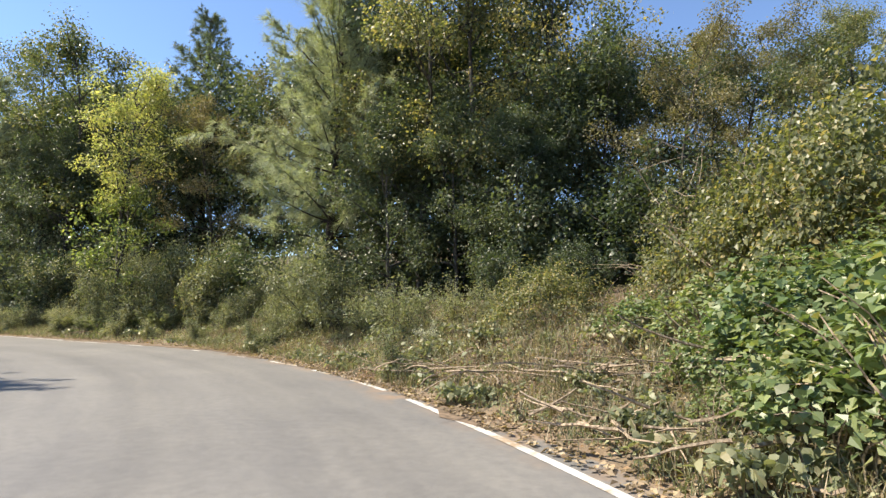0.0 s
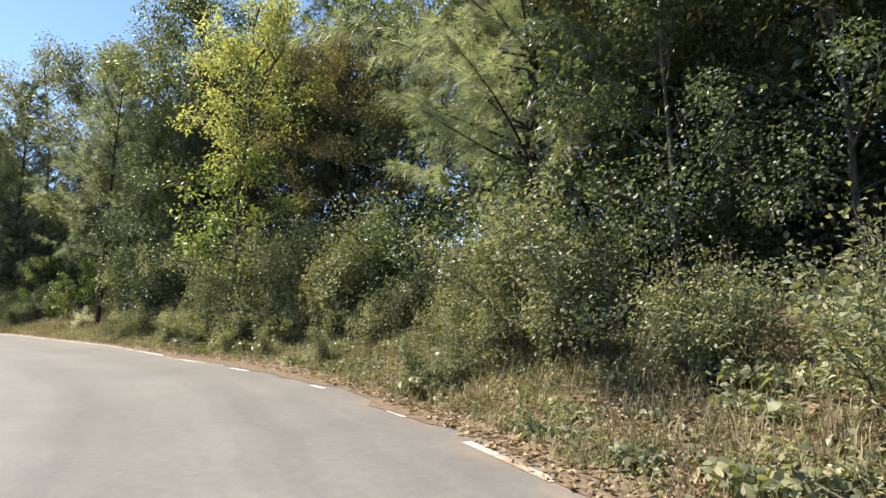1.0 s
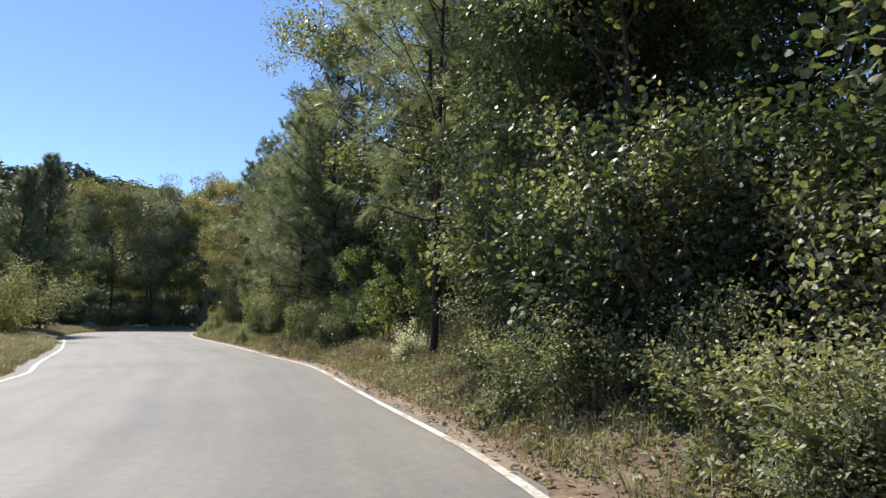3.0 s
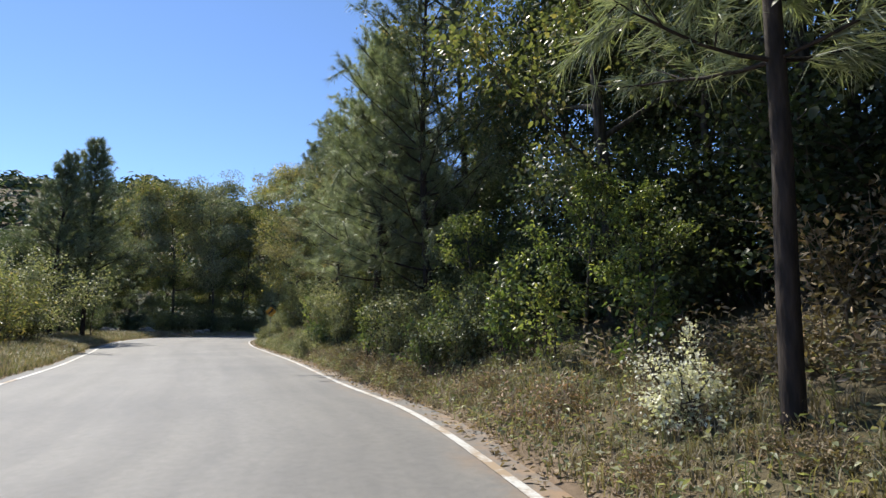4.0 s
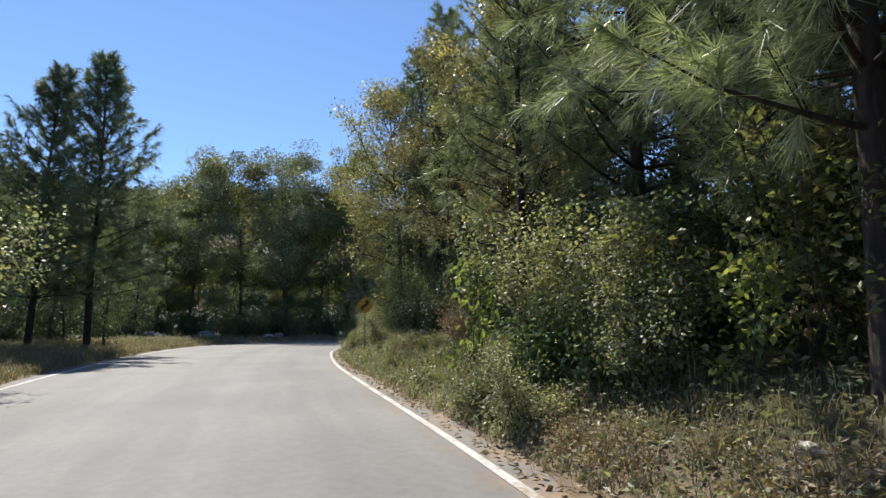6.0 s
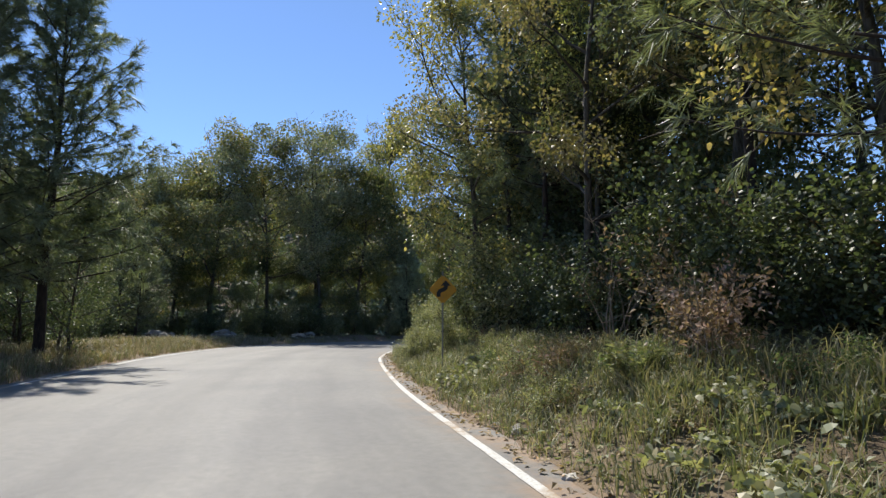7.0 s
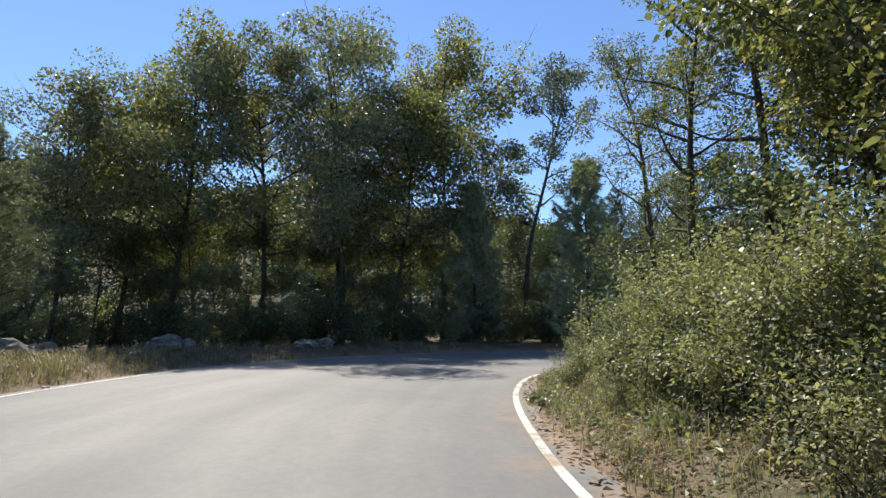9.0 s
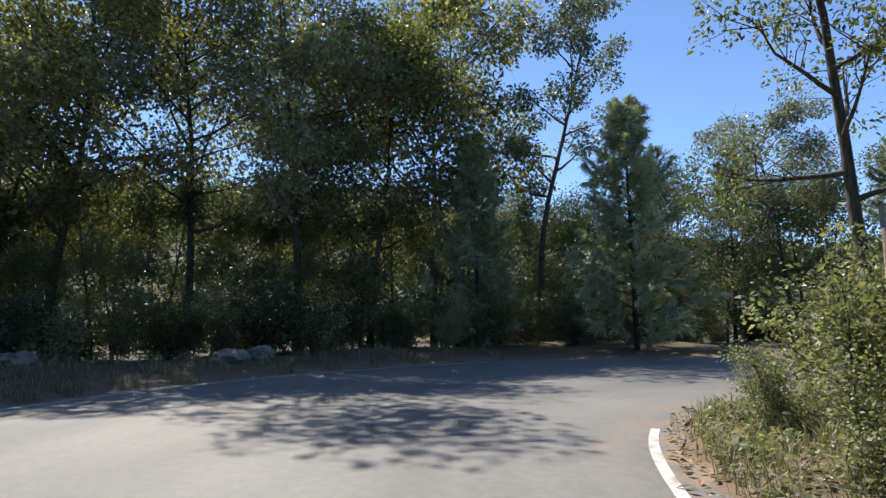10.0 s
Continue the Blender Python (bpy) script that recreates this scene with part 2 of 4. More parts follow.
def beside(x, y):
    """For arrays of places: metres along, metres right of the right line, metres left of the left line."""
    x, y = np.atleast_1d(x).astype(float), np.atleast_1d(y).astype(float)
    s, right, left = np.empty(len(x)), np.empty(len(x)), np.empty(len(x))
    for k in range(0, len(x), 4000):
        dx, dy = x[k:k + 4000, None] - LINE[None, :, 0], y[k:k + 4000, None] - LINE[None, :, 1]
        i = np.argmin(dx * dx + dy * dy, axis=1)
        r = np.arange(len(i))
        side = dx[r, i] * RIGHT[i, 0] + dy[r, i] * RIGHT[i, 1]
        far = np.hypot(dx[r, i], dy[r, i])
        side = np.where(side > 0, far, -far)
        s[k:k + 4000], right[k:k + 4000], left[k:k + 4000] = S[i], side, -side - WIDTH[i]
    return s, right, left


def wavy(x, y, scale):
    return (np.sin(x / scale + 1.3 * np.sin(y / scale * 0.7)) + np.sin(y / scale * 1.13 + 1.7 * np.sin(x / scale * 0.6 + 2))
            + 0.5 * np.sin((x + y) / scale * 2.3) + 0.5 * np.sin((x - y) / scale * 3.1)) / 3


def land(x, y):
    """Height of the ground."""
    x, y = np.atleast_1d(x).astype(float), np.atleast_1d(y).astype(float)
    s, right, left = beside(x, y)
    bank = np.interp(s, [-30, 62, 74, 82, 95], [1, 1, 0.75, 0.4, 0.35])
    zr = np.interp(right, [0, 0.4, 1.1, 2.2, 4, 10, 20, 60], [-0.06, -0.03, 0.20, 0.68, 1.2, 2.6, 5.4, 15]) * bank
    zl = np.interp(left, [0, 0.4, 1.2, 2.6, 5, 10, 40, 120], [-0.08, -0.03, 0.20, 0.34, 0.30, -0.1, -1.5, -3])
    z = np.where(right > 0, zr, np.where(left > 0, zl, -0.12))
    off = np.clip((np.where(right > 0, right, left) - 0.6) / 3, 0, 1)
    z = z + off * (0.18 * wavy(x, y, 1.7) + 0.10 * wavy(x + 9, y, 0.6))
    # wooded hills far off
    px, py = x + 40, y - 25
    r, az = np.hypot(px, py), np.degrees(np.arctan2(-px, py))
    hill = np.interp(az, [-180, 20, 60, 80, 100, 140, 180], [0.25, 0.35, 0.85, 1.1, 1.2, 0.7, 0.25])
    rise = np.interp(r, [130, 260, 430, 520, 900, 2000, 4000], [0, 22, 88, 100, 105, 120, 60])
    z = z + hill * rise * (1 + 0.14 * wavy(px, py, 70) + 0.05 * wavy(px, py, 23)) + np.where(r > 200, 3.0 * wavy(px, py, 9) + 2 * wavy(px, py + 40, 4.1), 0)
    return z


def height(x, y):
    return float(land(x, y)[0])


# ---- mesh helpers ----
def mesh_object(name, verts, faces, mat, parent=None, label="", smooth=False):
    me = bpy.data.meshes.new(name)
    me.from_pydata(np.asarray(verts).tolist(), [], faces.tolist() if isinstance(faces, np.ndarray) else faces)
    me.materials.append(mat)
    if smooth:
        me.polygons.foreach_set("use_smooth", [True] * len(me.polygons))
    ob = new(name, me)
    if parent:
        ob.parent = parent
    if label:
        tagged(ob, label)
    return ob


def empty(name, label, category, group="", kind=""):
    return tagged(new(name), label, category, group, kind)


def part(name, bm, mat, parent, label=""):
    me = bpy.data.meshes.new(name)
    bm.to_mesh(me)
    bm.free()
    me.materials.append(mat)
    ob = new(name, me)
    ob.parent = parent
    return tagged(ob, label)


def unit(v):
    return v / np.maximum(np.linalg.norm(v, axis=-1, keepdims=True), 1e-9)


def tubes(limbs, sides=6):
    """Tapered tubes round polylines: (points, radii) each. Returns verts, faces."""
    V, F = [], []
    for pts, rad in limbs:
        pts = np.asarray(pts, float)
        way = unit(np.gradient(pts, axis=0))
        a = np.cross(way, [0.31, 0.95, 0.11])
        a = unit(a)
        b = np.cross(way, a)
        base = len(V)
        k = sides if max(rad) > 0.03 else 4 if max(rad) > 0.0125 else 3
        for p, u, w, r in zip(pts, a, b, rad):
            for j in range(k):
                t = 2 * math.pi * j / k
                V.append(p + (u * math.cos(t) + w * math.sin(t)) * r)
        for i in range(len(pts) - 1):
            for j in range(k):
                F.append((base + i * k + j, base + i * k + (j + 1) % k, base + (i + 1) * k + (j + 1) % k, base + (i + 1) * k + j))
        F.append(tuple(base + (len(pts) - 1) * k + j for j in range(k)))
    return np.array(V), F


def leaf_shapes(rng, at, axis, face, length, width, fold=0.18, droop=0.12):
    """Folded pointed leaves: two triangles each, along axis, facing face."""
    n = len(at)
    axis = unit(axis)
    side = unit(np.cross(axis, face) + rng.normal(0, 0.02, (n, 3)))
    up = np.cross(side, axis)
    length, width = np.broadcast_to(length, n)[:, None], np.broadcast_to(width, n)[:, None]
    tip = at + axis * length - np.array([0, 0, 1]) * length * droop
    mid = at + axis * length * 0.42
    v = np.stack([at, mid - side * width / 2 + up * fold * width, tip, mid + side * width / 2 + up * fold * width], 1).reshape(-1, 3)
    k = np.arange(n)[:, None] * 4
    f = np.concatenate([k + [0, 1, 2], k + [0, 2, 3]], 1).reshape(-1, 3)
    return v, f


def oval_leaves(rng, at, axis, face, length, width, droop=0.2):
    """Oval leaves with a blunt base and a pointed, drooping tip, for plants close to the road."""
    n = len(at)
    axis = unit(axis)
    side = unit(np.cross(axis, face) + rng.normal(0, 0.02, (n, 3)))
    up = np.cross(side, axis)
    length, width = np.broadcast_to(length, n)[:, None], np.broadcast_to(width, n)[:, None]
    low = at + axis * length * 0.3 + up * length * 0.05
    high = at + axis * length * 0.68 + up * length * 0.03 - np.array([0, 0, 1]) * length * droop * 0.4
    tip = at + axis * length - np.array([0, 0, 1]) * length * droop
    v = np.stack([at, low - side * width * 0.5, low + side * width * 0.5, high - side * width * 0.4, high + side * width * 0.4, tip], 1).reshape(-1, 3)
    k = np.arange(n)[:, None] * 6
    f = np.concatenate([k + [0, 2, 1], k + [1, 2, 4], k + [1, 4, 3], k + [3, 4, 5]], 1).reshape(-1, 3)
    return v, f


def leafy(rng, at, out, size, slim=0.5, spread=0.8, up=0.6, oval=False):
    """Leaves at places: pointing outward with scatter, faces turned mostly to the sky."""
    n = len(at)
    axis = unit(out) + rng.normal(0, spread, (n, 3)) + [0, 0, -0.15]
    face = rng.normal(0, 0.7, (n, 3)) + [0, 0, up] + unit(out) * 0.5
    length = size * rng.uniform(0.6, 1.25, n)
    return (oval_leaves if oval else leaf_shapes)(rng, at, axis, face, length, length * slim * rng.uniform(0.8, 1.2, n))


def bent(rng, a, way, length, steps=5, lift=0.0, wobble=0.08):
    p, way = [np.asarray(a, float)], unit(np.asarray(way, float))
    for i in range(steps):
        way = unit(way + [0, 0, lift] + rng.normal(0, wobble, 3))
        p.append(p[-1] + way * length / steps)
    return np.array(p)


def broadleaf(name, seed, tall, clear, reach, leaves, size, mat, label, bark=None, limbs=18, twigs=True, slim=0.5, clump=0.30, shape=0.75, lean=0.03, puff=0.2, oval=False, subs=7, tight=0.7, bald=0.0, category="tree", group="roadside trees"):
    """A broadleaved tree: leaning trunk, rising limbs with side branches, a clumped, uneven crown."""
    rng = np.random.default_rng(seed)
    tree = empty(name, label, category, group)
    r0 = 0.010 * tall + 0.02
    trunk = bent(rng, (0, 0, -0.3), (rng.normal(0, lean), rng.normal(0, lean), 1), tall * 0.92, 9, 0.05, 0.05)
    wood = [(trunk, np.linspace(r0, r0 * 0.18, len(trunk)))]
    tips, ways = [], []
    for i in range(limbs):
        u = (i + 0.5) / limbs
        h = clear + (tall * 0.93 - clear) * u ** 0.9
        k = np.interp(h, trunk[:, 2], np.arange(len(trunk)))
        base = trunk[int(k)] + (trunk[min(int(k) + 1, len(trunk) - 1)] - trunk[int(k)]) * (k - int(k))
        az = i * 2.4 + rng.normal(0, 0.35)
        long = reach * (math.sin(math.pi * min(1, (0.25 + u * 0.72))) ** shape) * rng.uniform(0.65, 1.15)
        rise = 0.25 + 0.9 * u + rng.normal(0, 0.15)
        limb = bent(rng, base, (math.cos(az), math.sin(az), rise), max(0.5, long * (1 + 0.25 * u)), 6, 0.04, 0.14)
        wood.append((limb, np.linspace(r0 * 0.42 * (1 - 0.55 * u), 0.008, len(limb))))
        for j in range(subs):
            f = rng.uniform(0.3, 1.0)
            k2 = f * (len(limb) - 1)
            b2 = limb[int(k2)] if int(k2) >= len(limb) - 1 else limb[int(k2)] + (limb[int(k2) + 1] - limb[int(k2)]) * (k2 - int(k2))
            w = unit(limb[-1] - limb[0]) + rng.normal(0, 0.6, 3) + [0, 0, 0.15]
            sub = bent(rng, b2, w, long * rng.uniform(0.25, 0.5) + 0.25, 4, 0.02, 0.2)
            if twigs:
                wood.append((sub[::2], np.linspace(0.012, 0.004, 3)))
            tips.append(sub)
            ways.append(unit(sub[-1] - sub[0]))
    # leaves gather in rounded puffs round the branch ends, thickest on the puffs' outsides
    arr, ways = np.array(tips), np.array(ways)
    weight = rng.uniform(0.25, 1.3, len(tips)) ** 1.6
    weight[weight < bald] = 0
    wide = puff * reach * rng.uniform(0.65, 1.35, len(tips))
    pick = rng.choice(len(tips), leaves, p=weight * wide / (weight * wide).sum())
    round_about = unit(rng.normal(0, 1, (leaves, 3)))
    hull = round_about * (wide[pick] * rng.uniform(0.1, 1, leaves) ** 0.5)[:, None] * [1, 1, 0.7]
    f = rng.uniform(0.15, 1.08, leaves)
    k = np.clip(f * 4, 0, 3.999).astype(int)
    twig = arr[pick, k] + (arr[pick, k + 1] - arr[pick, k]) * (f * 4 - k)[:, None] + rng.normal(0, clump * 0.5, (leaves, 3))
    at = np.where((rng.uniform(0, 1, leaves) < tight)[:, None], arr[pick, 3] + hull, twig)
    out = round_about + ways[pick] * 0.5
    v, fc = tubes(wood)
    mesh_object("trunk", v, fc, bark or BARK_OAK, tree, smooth=True)
    v, fc = leafy(rng, at, out, size, slim, oval=oval)
    mesh_object("crown", v, fc, mat, tree)
    return tree


def pine(name, seed, tall, clear, reach, tufts, label, needles=16, long=0.34, cone=0.7, thick=0.04, gap=0.62, stout=1.0, mat=None, group="pine trees"):
    """A long-needled pine: straight trunk, whorls of upswept branches, drooping needle tufts."""
    rng = np.random.default_rng(seed)
    tree = empty(name, label, "pine tree", group)
    r0 = (0.011 * tall + 0.02) * stout
    trunk = bent(rng, (0, 0, -0.3), (rng.normal(0, 0.02), rng.normal(0, 0.02), 1), tall + 0.3, 10, 0.08, 0.02)
    wood = [(trunk, np.linspace(r0, 0.015, len(trunk)))]
    tips, ways = [], []
    h = clear
    while h < tall - 0.1:
        u = (h - clear) / (tall - clear)
        count = rng.integers(3, 6)
        az0 = rng.uniform(0, 6.28)
        for i in range(count):
            az = az0 + i * 6.28 / count + rng.normal(0, 0.25)
            longb = reach * (1 - u) ** cone * rng.uniform(0.55, 1.15) * (0.75 + 0.25 * min(1, u * 5)) + 0.25
            k = np.interp(h, trunk[:, 2], np.arange(len(trunk)))
            base = trunk[int(k)] + (trunk[min(int(k) + 1, len(trunk) - 1)] - trunk[int(k)]) * (k - int(k))
            limb = bent(rng, base, (math.cos(az), math.sin(az), 0.1 + 0.7 * u), longb, 6, 0.07, 0.07)
            wood.append((limb, np.linspace(r0 * 0.2 * (1 - 0.6 * u) + 0.005, 0.005, len(limb))))
            for j in range(int(3 + longb * 3)):
                f = rng.uniform(0.12, 1.0)
                k2 = f * 5.999
                b2 = limb[int(k2)] + (limb[int(k2) + 1] - limb[int(k2)]) * (k2 - int(k2))
                w = unit(limb[-1] - limb[0]) + rng.normal(0, 0.55, 3) + [0, 0, 0.15]
                sub = bent(rng, b2, w, rng.uniform(0.2, 0.65) * (0.5 + 0.3 * longb), 3, 0.08, 0.1)
                if longb > 1.2 and j % 2:
                    wood.append((sub[::3], np.linspace(0.009, 0.005, 2)))
                for q in (sub[-1], sub[1], sub[2]):
                    tips.append(q), ways.append(unit(sub[-1] - sub[-2]))
            tips.append(limb[-1]), ways.append(unit(limb[-1] - limb[-2]))
        h += gap * rng.uniform(0.75, 1.3) * (1 - 0.4 * u)
    tips, ways = np.array(tips), np.array(ways)
    keep = rng.permutation(len(tips))[:tufts]
    tips, ways = np.repeat(tips[keep], needles, 0), np.repeat(ways[keep], needles, 0)
    n = len(tips)
    w = unit(ways * 1.0 + rng.normal(0, 0.55, (n, 3)))
    ln = long * rng.uniform(0.7, 1.15, n)[:, None]
    a = tips - ways * rng.uniform(0, 0.14, n)[:, None]
    side = unit(np.cross(w, rng.normal(0, 1, (n, 3)))) * thick / 2
    v = np.stack([a - side, a + side, a + w * ln - [0, 0, 1] * ln * 0.45], 1).reshape(-1, 3)
    f = (np.arange(n)[:, None] * 3 + [0, 1, 2])
    tv, tf = tubes(wood)
    mesh_object("trunk", tv, tf, BARK_PINE, tree, smooth=True)
    mesh_object("crown", v, f, mat or NEEDLE, tree)
    return tree


def shrub(name, seed, tall, spread, stems, leaves, size, mat, label, slim=0.5, fuzz=0.13, low=0.1, side=5, category="shrub", group="roadside shrubs", bark=None, part_name="foliage", oval=False):
    """A many-stemmed shrub, leafy from near the ground to its uneven top."""
    rng = np.random.default_rng(seed)
    bush = empty(name, label, category, group)
    wood, twigs = [], []
    for i in range(stems):
        az, tilt = i * 2.4 + rng.normal(0, 0.4), rng.uniform(0.05, 1.0) * spread / tall * 1.5
        base = (rng.normal(0, spread * 0.18), rng.normal(0, spread * 0.18), -0.25)
        p = bent(rng, base, (math.cos(az) * tilt, math.sin(az) * tilt, 1), tall * rng.uniform(0.6, 1.1), 7, -0.02, 0.12)
        wood.append((p, np.linspace(0.016, 0.004, len(p))))
        for j in range(side):
            k = rng.integers(2, 7)
            q = bent(rng, p[k], (rng.normal(0, 1), rng.normal(0, 1), 0.5), tall * rng.uniform(0.12, 0.3), 4, 0.0, 0.2)
            wood.append((q[::2], np.linspace(0.008, 0.003, 3)))
            twigs.append(q)
        twigs.append(p[-5:])
        twigs.append(p[-5:])
        twigs.append(p[1:6])
    arr = np.array(twigs)
    weight = rng.uniform(0.12, 1.0, len(arr)) ** 2
    pick = rng.choice(len(arr), leaves, p=weight / weight.sum())
    f = rng.uniform(low, 1.05, leaves) * 4
    k = np.clip(f, 0, 3.999).astype(int)
    at = arr[pick, k] + (arr[pick, k + 1] - arr[pick, k]) * (f - k)[:, None] + rng.normal(0, fuzz, (leaves, 3))
    at[:, 2] = np.maximum(at[:, 2], 0.03)
    out = unit(arr[pick, 4] - arr[pick, 0]) + unit(at - [0, 0, tall * 0.3]) * 0.6
    v, fc = tubes(wood, 5)
    mesh_object("branchwork", v, fc, bark or BARK_OAK, bush)
    v, fc = leafy(rng, at, out, size, slim, oval=oval)
    mesh_object(part_name, v, fc, mat, bush)
    return bush


def mound(name, seed, tall, spread, leaves, size, mat, label, slim=0.85):
    """Climbing vines heaped over brush: an uneven dome of layered leaves with hanging runners."""
    rng = np.random.default_rng(seed)
    heap = empty(name, label, "vine thicket", "roadside shrubs")
    az, u = rng.uniform(0, 6.283, leaves), rng.uniform(0, 1, leaves)
    el = np.arcsin(u ** 0.8)
    lump = 1 + 0.16 * np.sin(3 * az + 5 * el) + 0.13 * np.sin(7 * az - 4 * el + 1) + 0.09 * np.sin(13 * az + 9 * el)
    depth = 1 - np.abs(rng.normal(0, 0.09, leaves))
    d = np.column_stack([np.cos(az) * np.cos(el), np.sin(az) * np.cos(el), np.sin(el)])
    at = d * (lump * depth)[:, None] * [spread, spread, tall]
    at[:, 2] = np.maximum(at[:, 2], 0.02)
    wood = []
    for i in range(46):
        t = rng.uniform(0, 6.28)
        p = bent(rng, (math.cos(t) * spread * rng.uniform(0.2, 0.8), math.sin(t) * spread * rng.uniform(0.2, 0.8), -0.2), (math.cos(t) * 0.5, math.sin(t) * 0.5, 1), tall * rng.uniform(0.7, 1.15), 6, -0.08, 0.15)
        wood.append((p, np.linspace(0.012, 0.004, len(p))))
    v, f = tubes(wood, 4)
    mesh_object("undergrowth", v, f, BARK_DRY, heap)
    n = leaves
    axis = d * 0.5 + rng.normal(0, 0.6, (n, 3)) + [0, 0, -0.5]
    face = d + rng.normal(0, 0.5, (n, 3)) + [0, 0, 0.5]
    ln = size * rng.uniform(0.6, 1.3, n)
    v, f = leaf_shapes(rng, at, axis, face, ln, ln * slim)
    mesh_object("foliage", v, f, mat, heap)
    return heap


STANDING = set()


def put(ob, x, y, turn=0.0, size=1.0, up=1.0, sink=0.05):
    """Stands a thing on the ground: the first made of its kind itself, copies after."""
    place, turned = (x, y, height(x, y) - sink), Euler((0, 0, turn))
    if ob.name in STANDING:
        f = ob.scale
        return copy_thing(ob, Matrix.LocRotScale(place, turned, (size / f[0], size / f[1], size * up / f[2])))
    STANDING.add(ob.name)
    ob.matrix_basis = Matrix.LocRotScale(place, turned, (size, size, size * up))
    return ob


def fern(name, seed, fronds, long, label):
    """Arching fronds with paired leaflets."""
    rng = np.random.default_rng(seed)
    plant = empty(name, label, "fern", "ferns")
    wood, at, axis, size = [], [], [], []
    for i in range(fronds):
        az = i * 2.4 + rng.normal(0, 0.3)
        p = bent(rng, (0, 0, -0.05), (math.cos(az) * 0.45, math.sin(az) * 0.45, 1), long * rng.uniform(0.7, 1.1), 9, -0.10, 0.05)
        wood.append((p, np.linspace(0.007, 0.002, len(p))))
        for k in np.linspace(1.5, len(p) - 1.05, 22):
            j = int(k)
            q, w = p[j] + (p[j + 1] - p[j]) * (k - j), unit(p[j + 1] - p[j])
            side = unit(np.cross(w, [0, 0, 1]))
            for sgn in (-1, 1):
                at.append(q), axis.append(side * sgn + w * 0.7 + rng.normal(0, 0.18, 3))
                size.append(long * 0.2 * math.sin(math.pi * (0.12 + 0.8 * k / len(p))))
    v, f = tubes(wood, 4)
    mesh_object("stalk", v, f, BARK_DRY, plant)
    size = np.array(size)
    v, f = leaf_shapes(rng, np.array(at), np.array(axis), rng.normal(0, 0.35, (len(at), 3)) + [0, 0, 1], size, size * 0.24, 0.1, 0.25)
    mesh_object("frond", v, f, LEAF_SHRUB, plant)
    return plant


def blades(name, seed, x, y, tall, mat, label, wide=0.014):
    """Grass: bent blades at places, one mass."""
    rng = np.random.default_rng(seed)
    n = len(x)
    a = np.column_stack([x, y, land(x, y) - 0.02])
    az, tl = rng.uniform(0, 6.283, n), tall * rng.uniform(0.5, 1.3, n)
    lean = rng.uniform(0.15, 1.1, n)
    d = np.column_stack([np.cos(az), np.sin(az), np.zeros(n)])
    side = np.column_stack([-np.sin(az), np.cos(az), np.zeros(n)]) * wide / 2
    mid = a + d * (tl * lean * 0.35)[:, None] + [0, 0, 1] * (tl * 0.6)[:, None]
    tip = a + d * (tl * lean)[:, None] + [0, 0, 1] * (tl * rng.uniform(0.7, 1.0, n))[:, None]
    v = np.stack([a - side, a + side, mid + side * 0.8, mid - side * 0.8, tip], 1).reshape(-1, 3)
    k = np.arange(n)[:, None] * 5
    f = np.concatenate([k + [0, 1, 2], k + [0, 2, 3], k + [3, 2, 4]], 1).reshape(-1, 3)
    return tagged(mesh_object(name, v, f, mat), label, "grass", kind="stuff")


# ---- ground and road ----
def build_ground():
    xs = np.concatenate([-122 - np.geomspace(1, 3000, 60)[::-1], np.arange(-122, 26, 0.75), 26 + np.geomspace(1, 3000, 50)])
    ys = np.concatenate([-14 - np.geomspace(1, 3000, 50)[::-1], np.arange(-14, 84, 0.75), 84 + np.geomspace(1, 3000, 56)])
    gx, gy = np.meshgrid(xs, ys)
    z = land(gx.ravel(), gy.ravel())
    v = np.column_stack([gx.ravel(), gy.ravel(), z])
    w, h = len(xs), len(ys)
    i = (np.arange(h - 1)[:, None] * w + np.arange(w - 1)[None, :]).ravel()
    f = np.column_stack([i, i + 1, i + w + 1, i + w])
    ob = mesh_object("ground", v, f, SOIL, smooth=True)
    _, right, left = beside(gx.ravel(), gy.ravel())
    out = np.where(right > 0, right, left)
    near = ob.data.attributes.new("roadside", "FLOAT", "POINT")
    near.data.foreach_set("value", np.clip((1.15 - out) / 0.7, 0, 0.9))
    tagged(ob, "leafy brown soil with dry grass and wooded hills", "ground", kind="structure")


def band(name, inner, outer, z, mat, label, category, across=1, s0=-44, s1=125, z2=None):
    """A strip that follows the road, from inner to outer metres right of the right line (arrays), with uv across it."""
    k = np.where((S > s0) & (S < s1))[0]
    rows = []
    for j in range(across + 1):
        d = inner[k] + (outer[k] - inner[k]) * j / across
        rows.append(np.column_stack([LINE[k] + RIGHT[k] * d[:, None], np.full(len(k), z if z2 is None else z + (z2 - z) * j / across)]))
    v = np.stack(rows, 1).reshape(-1, 3)
    n = across + 1
    f = [(i * n + j, i * n + j + 1, (i + 1) * n + j + 1, (i + 1) * n + j) for i in range(len(k) - 1) for j in range(across)]
    ob = mesh_object(name, v, f, mat)
    uv = ob.data.uv_layers.new(name="UVMap")
    flat = np.array([(li % n) / across for li in (l.vertex_index for l in ob.data.loops)])
    uv.data.foreach_set("uv", np.column_stack([flat, np.array([S[k][l.vertex_index // n] / 10 for l in ob.data.loops])]).ravel())
    if ob.data.polygons[0].normal.z < 0:
        ob.data.flip_normals()
    return tagged(ob, label, category, kind="structure")


